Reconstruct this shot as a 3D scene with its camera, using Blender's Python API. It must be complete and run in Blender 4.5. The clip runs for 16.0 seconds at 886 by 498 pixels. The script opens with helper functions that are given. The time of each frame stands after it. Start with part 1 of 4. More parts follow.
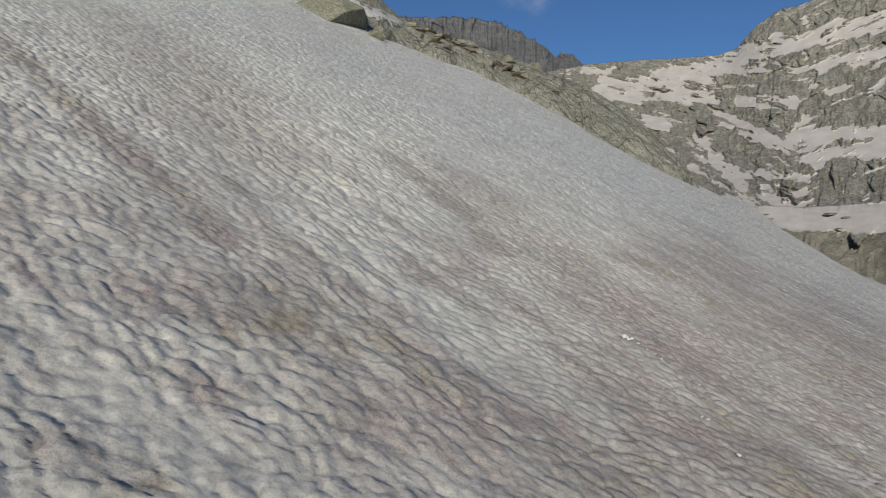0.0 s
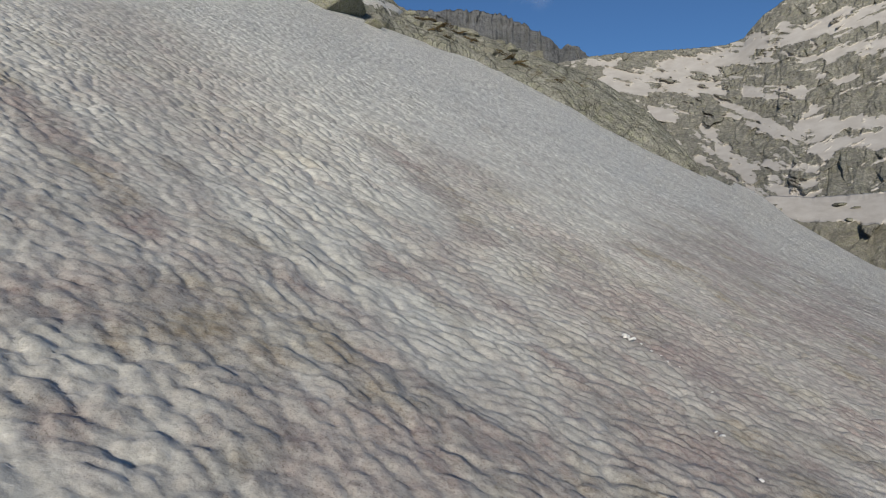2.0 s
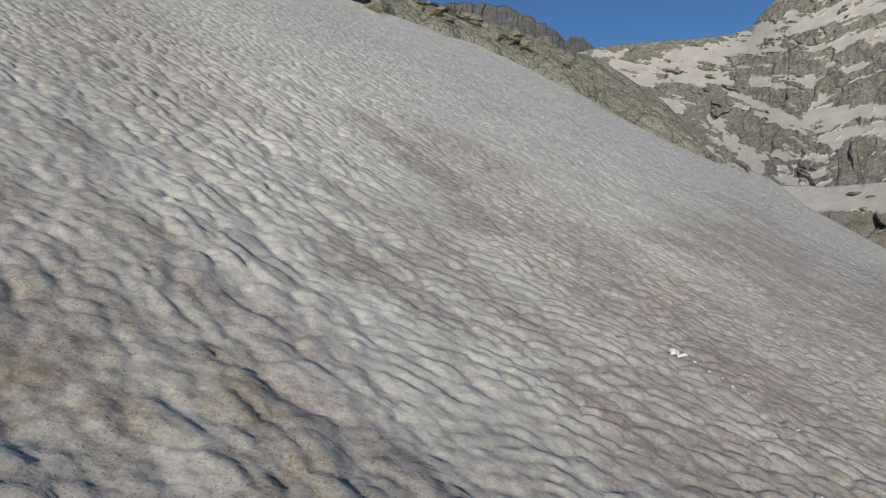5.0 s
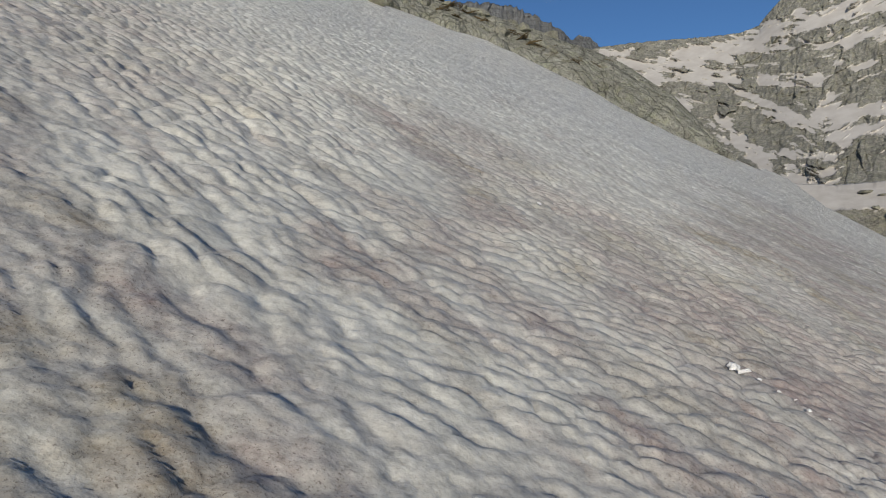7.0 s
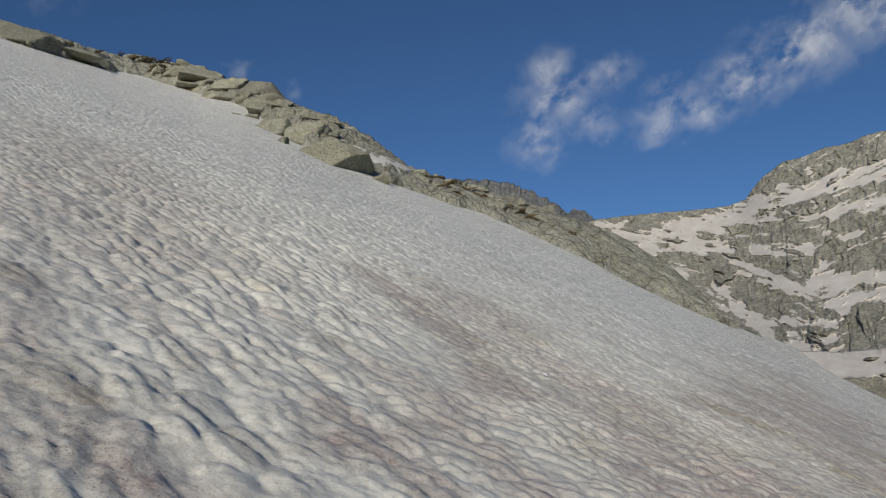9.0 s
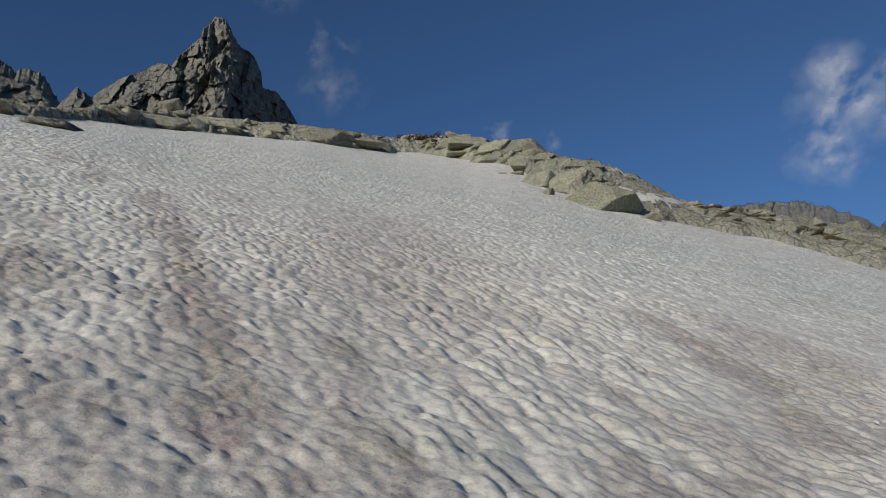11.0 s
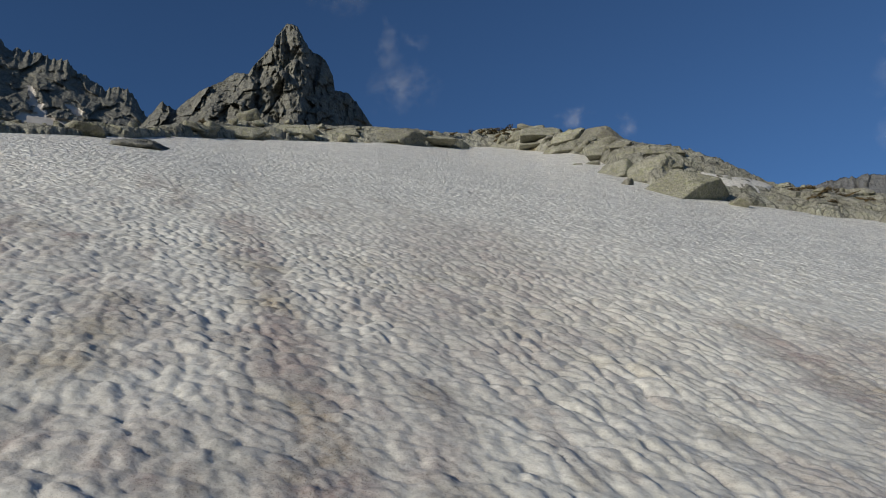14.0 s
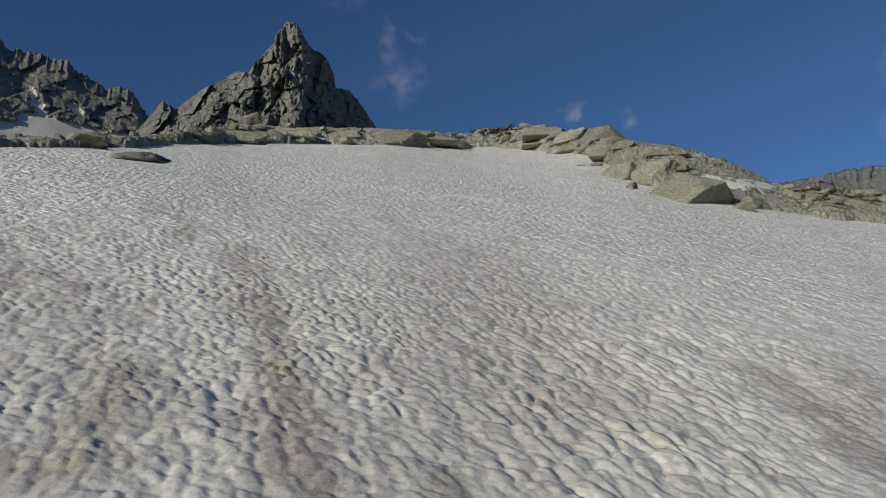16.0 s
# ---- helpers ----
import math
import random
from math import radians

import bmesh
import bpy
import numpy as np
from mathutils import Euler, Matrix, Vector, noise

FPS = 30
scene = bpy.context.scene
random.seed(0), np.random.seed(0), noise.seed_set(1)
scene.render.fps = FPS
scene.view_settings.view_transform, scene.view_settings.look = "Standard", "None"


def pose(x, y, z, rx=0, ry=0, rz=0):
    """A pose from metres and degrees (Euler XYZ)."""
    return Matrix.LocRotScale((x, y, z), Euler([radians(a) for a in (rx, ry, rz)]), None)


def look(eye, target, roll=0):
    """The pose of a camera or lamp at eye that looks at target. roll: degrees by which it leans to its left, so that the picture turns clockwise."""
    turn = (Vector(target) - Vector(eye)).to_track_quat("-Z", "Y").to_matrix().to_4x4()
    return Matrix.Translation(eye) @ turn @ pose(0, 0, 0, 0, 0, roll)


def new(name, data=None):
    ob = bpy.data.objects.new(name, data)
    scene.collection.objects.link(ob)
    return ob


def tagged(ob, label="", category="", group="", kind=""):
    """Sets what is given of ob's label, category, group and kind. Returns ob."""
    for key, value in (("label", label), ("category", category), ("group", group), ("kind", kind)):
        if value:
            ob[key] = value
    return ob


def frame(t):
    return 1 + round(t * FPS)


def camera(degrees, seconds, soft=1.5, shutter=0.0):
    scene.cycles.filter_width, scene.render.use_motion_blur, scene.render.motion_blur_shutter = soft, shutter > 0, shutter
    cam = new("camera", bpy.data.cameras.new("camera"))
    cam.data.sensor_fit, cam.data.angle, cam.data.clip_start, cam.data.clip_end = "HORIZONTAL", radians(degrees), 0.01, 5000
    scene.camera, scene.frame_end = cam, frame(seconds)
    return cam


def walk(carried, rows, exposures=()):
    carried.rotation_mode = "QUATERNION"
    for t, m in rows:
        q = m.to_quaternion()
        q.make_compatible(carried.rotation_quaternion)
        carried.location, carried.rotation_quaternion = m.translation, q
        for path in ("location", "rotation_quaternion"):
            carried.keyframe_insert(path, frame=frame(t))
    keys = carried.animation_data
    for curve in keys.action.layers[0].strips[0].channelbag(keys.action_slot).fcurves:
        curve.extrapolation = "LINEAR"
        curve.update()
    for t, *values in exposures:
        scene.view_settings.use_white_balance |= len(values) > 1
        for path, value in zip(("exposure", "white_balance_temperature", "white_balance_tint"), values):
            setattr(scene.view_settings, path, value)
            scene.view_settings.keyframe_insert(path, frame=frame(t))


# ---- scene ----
cam = camera(64.6, 16.0, soft=1.0)
METRES, EYE, TILT, LEAN, TURN = 8.0, 1.5, 0.0, 0.0, 0.0
ROWS = [
    (0.0, 0.0, 0.0, 0.0, 0.0, 0.0, -0.0),
    (0.5, 0.0274, 0.098, -0.0052, 0.15, -0.12, 0.15),
    (1.0, 0.0495, 0.1599, -0.0102, 0.27, -0.17, 0.21),
    (1.5, 0.0555, 0.1765, -0.0116, 0.41, -0.36, 0.35),
    (2.0, 0.0619, 0.1908, -0.0107, 0.52, -0.49, 0.46),
    (2.5, 0.071, 0.2118, -0.0094, 0.62, -0.61, 0.57),
    (3.0, 0.08, 0.2467, -0.0093, 0.71, -0.71, 0.67),
    (3.5, 0.0854, 0.2974, -0.0101, 0.78, -0.79, 0.76),
    (4.0, 0.0887, 0.3612, -0.0125, 0.87, -0.86, 0.84),
    (4.5, 0.0881, 0.4347, -0.0157, 0.97, -0.92, 0.92),
    (5.0, 0.0862, 0.5127, -0.0201, 1.08, -0.97, 0.99),
    (7.5, 0.0771, 0.6938, -0.0314, 1.6, -0.97, 1.09),
    (8.0, 0.0764, 0.6923, -0.0305, 1.64, 1.67, 1.09),
    (8.5, 0.0755, 0.6877, -0.0287, 1.67, 7.1, 1.18),
    (9.0, 0.0732, 0.6829, -0.0275, 1.71, 12.78, 1.36),
    (9.1, 0.0731, 0.6825, -0.027, 6.9, 13.8, 1.33),
    (9.2, 0.073, 0.682, -0.0268, 15.0, 14.9, 1.31),
    (9.3, 0.073, 0.6815, -0.0265, 20.6, 15.8, 1.35),
    (9.4, 0.073, 0.681, -0.026, 23.2, 16.4, 1.4),
    (9.6, 0.0727, 0.6795, -0.025, 24.4, 16.9, 1.44),
    (11.5, 0.0704, 0.6681, -0.0171, 24.55, 17.13, 1.46),
    (11.7, 0.069, 0.6676, -0.0168, 24.6, 17.15, 1.46),
    (11.8, 0.068, 0.6672, -0.0167, 25.3, 17.17, 1.45),
    (11.9, 0.0667, 0.667, -0.0166, 28.4, 17.2, 1.44),
    (12.0, 0.0653, 0.6667, -0.0165, 30.82, 17.21, 1.43),
    (12.5, 0.0583, 0.6676, -0.0148, 30.95, 17.05, 1.59),
    (13.0, 0.0559, 0.6687, -0.0009, 31.04, 16.9, 1.72),
    (13.5, 0.0553, 0.6731, 0.0359, 31.11, 16.79, 1.87),
    (14.0, 0.0527, 0.6777, 0.0516, 31.2, 16.71, 2.01),
    (14.5, 0.0508, 0.675, 0.0579, 31.28, 16.59, 2.12),
    (15.0, 0.049, 0.6696, 0.0709, 31.37, 16.49, 2.2),
    (15.5, 0.0477, 0.6676, 0.1174, 31.46, 16.39, 2.33),
    (16.0, 0.0493, 0.6685, 0.1719, 31.55, 16.37, 2.5),
]
walk(cam, [(t, pose(0, 0, EYE, TILT, LEAN, TURN) @ pose(METRES * x, METRES * y, METRES * z, 90 + pitch, roll, yaw)) for t, x, y, z, yaw, pitch, roll in ROWS],
     exposures=[(0.0, 0.0), (16.0, 0.0)])

# ---- sky and sun: low evening sun behind the first view ----
SUN_AZ, SUN_EL = 190.4, 13.7          # clockwise from +y, and above the horizon
sun_way = Vector((math.sin(radians(SUN_AZ)) * math.cos(radians(SUN_EL)), math.cos(radians(SUN_AZ)) * math.cos(radians(SUN_EL)), math.sin(radians(SUN_EL))))
world = bpy.data.worlds.new("sky")
scene.world = world
world.use_nodes = True
wn = world.node_tree.nodes
sky = wn.new("ShaderNodeTexSky")
sky.sky_type, sky.sun_disc = "NISHITA", False
sky.sun_elevation, sky.sun_rotation = radians(SUN_EL), radians(SUN_AZ)
sky.altitude, sky.air_density, sky.dust_density, sky.ozone_density = 2300, 1.0, 0.0, 5.2
wn["Background"].inputs["Strength"].default_value = 0.080
world.node_tree.links.new(sky.outputs["Color"], wn["Background"].inputs["Color"])
sun = new("sun", bpy.data.lights.new("sun", "SUN"))
sun.data.energy, sun.data.angle, sun.data.color = 4.0, radians(0.7), (1.0, 0.92, 0.79)
sun.matrix_world = look((0, 0, 60), Vector((0, 0, 60)) - sun_way)


# ---- noise and small tools ----
def _hash(ix, iy, iz, seed):
    h = (ix.astype(np.int64) * 374761393 + iy.astype(np.int64) * 668265263 + iz.astype(np.int64) * 2147483647 + seed * 1274126177) & 0xFFFFFFFF
    h = ((h ^ (h >> 13)) * 1274126177) & 0xFFFFFFFF
    h = ((h ^ (h >> 16)) * 2246822519) & 0xFFFFFFFF
    return ((h ^ (h >> 15)) & 0xFFFFFF) / float(0xFFFFFF)


def vnoise(x, y, z=None, seed=0):
    """Smooth value noise, -1 to 1, on arrays."""
    x, y = np.asarray(x, float), np.asarray(y, float)
    z = np.zeros_like(x) if z is None else np.asarray(z, float)
    ix, iy, iz = np.floor(x), np.floor(y), np.floor(z)
    fx, fy, fz = x - ix, y - iy, z - iz
    fx, fy, fz = (f * f * f * (f * (f * 6 - 15) + 10) for f in (fx, fy, fz))
    flat = not np.any(z)
    out = 0.0
    for k in ((0,) if flat else (0, 1)):
        a = _hash(ix, iy, iz + k, seed) * (1 - fx) + _hash(ix + 1, iy, iz + k, seed) * fx
        b = _hash(ix, iy + 1, iz + k, seed) * (1 - fx) + _hash(ix + 1, iy + 1, iz + k, seed) * fx
        layer = a * (1 - fy) + b * fy
        out = out + layer * (1 if flat else (fz if k else 1 - fz))
    return out * 2 - 1


def fbm(x, y, z=None, octaves=4, seed=0, ridged=False, gain=0.5):
    total, amp, norm, f = 0.0, 1.0, 0.0, 1.0
    for o in range(octaves):
        n = vnoise(np.asarray(x) * f, np.asarray(y) * f, None if z is None else np.asarray(z) * f, seed + 17 * o)
        total = total + amp * (1 - 2 * np.abs(n) if ridged else n)
        norm, amp, f = norm + amp, amp * gain, f * 2.03
    return total / norm


def cells(x, y, seed=0):
    """Nearest and second nearest distances to scattered points, one in each unit cell."""
    ix, iy = np.floor(x), np.floor(y)
    f1, f2 = np.full(x.shape, 9.0), np.full(x.shape, 9.0)
    zero = np.zeros_like(ix)
    for a in (-1, 0, 1):
        for b in (-1, 0, 1):
            px = ix + a + 0.5 + 0.8 * (_hash(ix + a, iy + b, zero, seed) - 0.5)
            py = iy + b + 0.5 + 0.8 * (_hash(ix + a, iy + b, zero, seed + 91) - 0.5)
            d = np.hypot(px - x, py - y)
            f2 = np.minimum(f2, np.maximum(f1, d))
            f1 = np.minimum(f1, d)
    return f1, f2


def facets(x, y, seed=0, step=0.7):
    """Tilted flat pieces, one in each scattered cell: broken rock."""
    ix, iy = np.floor(x), np.floor(y)
    best, out = np.full(x.shape, 9.0), np.zeros(x.shape)
    zero = np.zeros_like(ix)
    for a in (-1, 0, 1):
        for b in (-1, 0, 1):
            cx, cy = ix + a, iy + b
            px = cx + 0.5 + 0.9 * (_hash(cx, cy, zero, seed) - 0.5)
            py = cy + 0.5 + 0.9 * (_hash(cx, cy, zero, seed + 91) - 0.5)
            dx, dy = x - px, y - py
            d = dx * dx + dy * dy
            plane = 1.7 * (_hash(cx, cy, zero, seed + 7) - 0.5) * dx + 1.1 * (_hash(cx, cy, zero, seed + 8) - 0.5) * dy + step * (_hash(cx, cy, zero, seed + 9) - 0.5)
            out = np.where(d < best, plane, out)
            best = np.minimum(best, d)
    return out


def smooth(a, b, x):
    t = np.clip((np.asarray(x, float) - a) / (b - a), 0, 1)
    return t * t * (3 - 2 * t)


def sheet_faces(rows, cols, keep=None):
    """Quads of a grid of rows x cols vertices."""
    i = np.arange(rows * cols).reshape(rows, cols)
    q = np.stack([i[:-1, :-1], i[:-1, 1:], i[1:, 1:], i[1:, :-1]], -1)
    return q.reshape(-1, 4) if keep is None else q[keep]


def mesh_from(name, co, quads, mat, attrs=None, shade=True):
    used = np.unique(quads)
    back = np.zeros(len(co), np.int64)
    back[used] = np.arange(len(used))
    me = bpy.data.meshes.new(name)
    me.vertices.add(len(used))
    me.vertices.foreach_set("co", co[used].astype(np.float32).ravel())
    me.loops.add(quads.size)
    me.loops.foreach_set("vertex_index", back[quads].astype(np.int32).ravel())
    me.polygons.add(len(quads))
    me.polygons.foreach_set("loop_start", np.arange(0, quads.size, quads.shape[1], dtype=np.int32))
    me.polygons.foreach_set("use_smooth", np.full(len(quads), shade))
    for key, values in (attrs or {}).items():
        layer = me.attributes.new(key, "FLOAT", "POINT")
        layer.data.foreach_set("value", values[used].astype(np.float32))
    me.update(calc_edges=True)
    me.materials.append(mat)
    return me


# ---- materials ----
def material(name):
    m = bpy.data.materials.new(name)
    m.use_nodes = True
    return m, m.node_tree.nodes, m.node_tree.links, m.node_tree.nodes["Principled BSDF"]


def ramp(nodes, links, source, stops, interp="LINEAR"):
    r = nodes.new("ShaderNodeValToRGB")
    r.color_ramp.interpolation = interp
    while len(r.color_ramp.elements) < len(stops):
        r.color_ramp.elements.new(0.5)
    for e, (p, c) in zip(r.color_ramp.elements, stops):
        e.position, e.color = p, (*c, 1) if isinstance(c, tuple) else (c, c, c, 1)
    links.new(source, r.inputs["Fac"])
    return r.outputs["Color"]


def mapped(nodes, links, scale=(1, 1, 1), rot=(0, 0, 0)):
    geo = nodes.new("ShaderNodeNewGeometry")
    m = nodes.new("ShaderNodeMapping")
    m.vector_type = "TEXTURE"
    m.inputs["Scale"].default_value, m.inputs["Rotation"].default_value = scale, rot
    links.new(geo.outputs["Position"], m.inputs["Vector"])
    return m.outputs["Vector"]


def noise_node(nodes, links, vec, scale, detail=5, rough=0.55, distort=0.0):
    n = nodes.new("ShaderNodeTexNoise")
    n.inputs["Scale"].default_value, n.inputs["Detail"].default_value = scale, detail
    n.inputs["Roughness"].default_value, n.inputs["Distortion"].default_value = rough, distort
    links.new(vec, n.inputs["Vector"])
    return n.outputs["Fac"]


def blend(nodes, links, fac, a, b, how="MIX"):
    m = nodes.new("ShaderNodeMix")
    m.data_type, m.blend_type = "RGBA", how
    for sock, v in ((m.inputs["Factor"], fac), (m.inputs["A"], a), (m.inputs["B"], b)):
        if hasattr(v, "is_linked"):
            links.new(v, sock)
        else:
            sock.default_value = v if not isinstance(v, tuple) else (*v, 1)
    return m.outputs["Result"]


def maths(nodes, links, op, a, b=0.0):
    m = nodes.new("ShaderNodeMath")
    m.operation = op
    for sock, v in ((m.inputs[0], a), (m.inputs[1], b)):
        if hasattr(v, "is_linked"):
            links.new(v, sock)
        else:
            sock.default_value = v
    return m.outputs[0]


def attr(nodes, key):
    a = nodes.new("ShaderNodeAttribute")
    a.attribute_name = key
    return a.outputs["Fac"]


def bumped(nodes, links, bsdf, height, strength, distance, before=None):
    b = nodes.new("ShaderNodeBump")
    b.inputs["Strength"].default_value, b.inputs["Distance"].default_value = strength, distance
    links.new(height, b.inputs["Height"])
    if before is not None:
        links.new(before, b.inputs["Normal"])
    if bsdf is not None:
        links.new(b.outputs["Normal"], bsdf.inputs["Normal"])
    return b.outputs["Normal"]


FALL = radians(-38)                   # the way the snow slope falls, in plan


def cup_node(n, l, size, turn):
    """Hollows with sharp lips, drawn out along one direction."""
    cups = mapped(n, l, size, (0, 0, turn))
    warped = blend(n, l, 0.8, cups, noise_colour(n, l, cups, 0.55), "ADD")
    v = n.new("ShaderNodeTexVoronoi")
    v.voronoi_dimensions = "2D"
    v.inputs["Scale"].default_value = 1.0
    l.new(warped, v.inputs["Vector"])
    return maths(n, l, "MULTIPLY", maths(n, l, "SUBTRACT", 0.6, maths(n, l, "POWER", v.outputs["Distance"], 1.7)), ramp(n, l, noise_node(n, l, cups, 0.35, 3), [(0.3, 0.45), (0.7, 1.2)]))


def snow_material():
    m, n, l, bsdf = material("old_snow")
    pos = mapped(n, l)
    along = mapped(n, l, (1.35, 1.0, 1.0), (0, 0, radians(-14)))
    grain = noise_node(n, l, pos, 30, 4, 0.6)
    broad = ramp(n, l, noise_node(n, l, along, 0.9, 4, 0.6), [(0.3, (0.54, 0.533, 0.483)), (0.7, (0.70, 0.692, 0.628))])
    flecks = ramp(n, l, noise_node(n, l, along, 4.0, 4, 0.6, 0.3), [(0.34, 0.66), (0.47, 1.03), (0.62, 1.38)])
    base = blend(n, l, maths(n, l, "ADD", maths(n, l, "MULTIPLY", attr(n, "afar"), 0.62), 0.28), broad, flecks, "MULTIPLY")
    dirt = attr(n, "dirt")
    speck = noise_node(n, l, along, 7, 7, 0.78)
    much = maths(n, l, "MULTIPLY", dirt, ramp(n, l, speck, [(0.33, 0.42), (0.60, 1.0)]))
    tint = ramp(n, l, noise_node(n, l, pos, 0.8, 4), [(0.40, (0.365, 0.292, 0.268)), (0.54, (0.36, 0.325, 0.295)), (0.66, (0.34, 0.285, 0.205))])
    col = blend(n, l, much, base, tint)
    fine = ramp(n, l, noise_node(n, l, along, 16, 6, 0.8), [(0.32, 0.5), (0.5, 1.0), (0.66, 1.22)])
    col = blend(n, l, maths(n, l, "ADD", maths(n, l, "MULTIPLY", much, 0.5), 0.48), col, fine, "MULTIPLY")
    crumbs = ramp(n, l, noise_node(n, l, pos, 60, 5, 0.75), [(0.56, 0.0), (0.62, 1.0)])
    col = blend(n, l, maths(n, l, "MULTIPLY", crumbs, maths(n, l, "MINIMUM", maths(n, l, "MULTIPLY", much, 1.3), 0.8)), col, (0.13, 0.105, 0.09))
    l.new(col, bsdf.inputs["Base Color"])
    bsdf.inputs["Roughness"].default_value = 0.55
    bsdf.inputs["Specular IOR Level"].default_value = 0.25
    bsdf.inputs["Subsurface Weight"].default_value = 0.75
    bsdf.inputs["Subsurface Radius"].default_value = (1.0, 0.95, 0.88)
    bsdf.inputs["Subsurface Scale"].default_value = 0.045
    two = n.new("ShaderNodeMix")
    l.new(attr(n, "east"), two.inputs["Factor"])
    l.new(cup_node(n, l, (0.42, 0.32, 1.0), FALL), two.inputs["A"])
    l.new(cup_node(n, l, (0.42, 0.31, 1.0), radians(3)), two.inputs["B"])
    streaky = noise_node(n, l, mapped(n, l, (0.34, 0.27, 0.3), (0, 0, radians(-20))), 1.0, 3, 0.6, 0.2)
    hollow = maths(n, l, "MULTIPLY", maths(n, l, "ADD", maths(n, l, "MULTIPLY", two.outputs["Result"], 0.55), maths(n, l, "MULTIPLY", streaky, 1.5)), attr(n, "afar"))
    first = bumped(n, l, None, hollow, 1.0, 0.22)
    second = bumped(n, l, None, noise_node(n, l, pos, 8.0, 4, 0.55), 0.5, 0.03, first)
    bumped(n, l, bsdf, grain, 0.14, 0.010, second)
    return m


def rock_material(name, light, dark, lichen, scale, bump, amount=0.5, snowy=False, crack=0.22, turf=False, varied=False, grit=0.55):
    m, n, l, bsdf = material(name)
    pos = mapped(n, l, (scale, scale, scale))
    tall = mapped(n, l, (scale, scale, scale * 2.2), (0.3, 0.2, 0))
    big = noise_node(n, l, pos, 0.7, 6, 0.6, 0.4)
    fine = noise_node(n, l, pos, 9, 6, 0.7)
    col = ramp(n, l, big, [(0.32, dark), (0.66, light)])
    col = blend(n, l, ramp(n, l, noise_node(n, l, pos, 1.7, 6, 0.7), [(0.48, 0.0), (0.62, amount)]), col, lichen)
    col = blend(n, l, 1.0, col, ramp(n, l, fine, [(0.32, 1 - 0.55 * grit), (0.52, 1.0), (0.7, 1 + 0.25 * grit)]), "MULTIPLY")
    col = blend(n, l, 1.0, col, ramp(n, l, noise_node(n, l, pos, 3.0, 7, 0.68), [(0.34, 1 - 0.5 * grit), (0.5, 1.0), (0.66, 1 + 0.32 * grit)]), "MULTIPLY")
    if varied:
        info = n.new("ShaderNodeObjectInfo")
        col = blend(n, l, 1.0, col, ramp(n, l, info.outputs["Random"], [(0.0, (0.80, 0.79, 0.78)), (1.0, (1.15, 1.15, 1.10))]), "MULTIPLY")
    v = n.new("ShaderNodeTexVoronoi")
    v.feature = "DISTANCE_TO_EDGE"
    v.inputs["Scale"].default_value = 0.55
    warp = blend(n, l, 0.25, tall, noise_colour(n, l, tall, 1.6), "ADD")
    l.new(warp, v.inputs["Vector"])
    line = ramp(n, l, v.outputs["Distance"], [(0.0, 1.0 - crack), (0.035, 1.0)])
    col = blend(n, l, 1.0, col, line, "MULTIPLY")
    if turf:
        tufts = ramp(n, l, noise_node(n, l, mapped(n, l, (6, 6, 4)), 1.0, 7, 0.68), [(0.61, 0.0), (0.66, 0.8)])
        col = blend(n, l, tufts, col, blend(n, l, fine, (0.10, 0.075, 0.035), (0.20, 0.16, 0.07)))
    if snowy:
        patch = noise_node(n, l, mapped(n, l, (scale * 1.3, scale * 1.3, scale * 0.55)), 1.6, 9, 0.74)
        white = ramp(n, l, noise_node(n, l, pos, 0.8, 4), [(0.3, (0.42, 0.395, 0.365)), (0.7, (0.52, 0.50, 0.47))])
        edge = maths(n, l, "ADD", attr(n, "snow"), maths(n, l, "MULTIPLY", maths(n, l, "SUBTRACT", patch, 0.5), 0.7))
        lying = ramp(n, l, edge, [(0.47, 0.0), (0.53, 1.0)])
        col = blend(n, l, lying, col, white)
    l.new(col, bsdf.inputs["Base Color"])
    bsdf.inputs["Roughness"].default_value = 0.88
    bsdf.inputs["Specular IOR Level"].default_value = 0.25
    first = bumped(n, l, None, line, 0.3 * bump, 0.12 * scale)
    second = bumped(n, l, None, noise_node(n, l, pos, 2.2, 8, 0.68), 0.9 * bump, 0.55 * scale, first)
    bumped(n, l, bsdf, fine, 0.6 * bump, 0.08 * scale, second)
    if snowy:
        for b in [k for k in n if k.bl_idname == "ShaderNodeBump"]:
            rest = maths(n, l, "SUBTRACT", 1.0, maths(n, l, "MULTIPLY", lying, 0.88))
            l.new(maths(n, l, "MULTIPLY", rest, b.inputs["Strength"].default_value), b.inputs["Strength"])
    return m


def noise_colour(nodes, links, vec, scale):
    n = nodes.new("ShaderNodeTexNoise")
    n.inputs["Scale"].default_value, n.inputs["Detail"].default_value = scale, 4
    links.new(vec, n.inputs["Vector"])
    return n.outputs["Color"]


SNOW = snow_material()
SLAB = rock_material("lichened_granite", (0.41, 0.405, 0.345), (0.25, 0.247, 0.208), (0.34, 0.347, 0.225), 1.6, 1.0, turf=True, crack=0.6)
BOULDER = rock_material("boulder_granite", (0.36, 0.355, 0.30), (0.215, 0.21, 0.18), (0.29, 0.297, 0.185), 0.8, 1.0, 0.7, varied=True)
CRAG = rock_material("dark_crag", (0.22, 0.22, 0.195), (0.14, 0.14, 0.128), (0.18, 0.182, 0.135), 16, 0.7, 0.45, snowy=True, grit=0.9)
KNOLL = rock_material("knoll_granite", (0.40, 0.38, 0.31), (0.22, 0.21, 0.18), (0.30, 0.30, 0.19), 2.5, 1.0, 0.5, snowy=True)
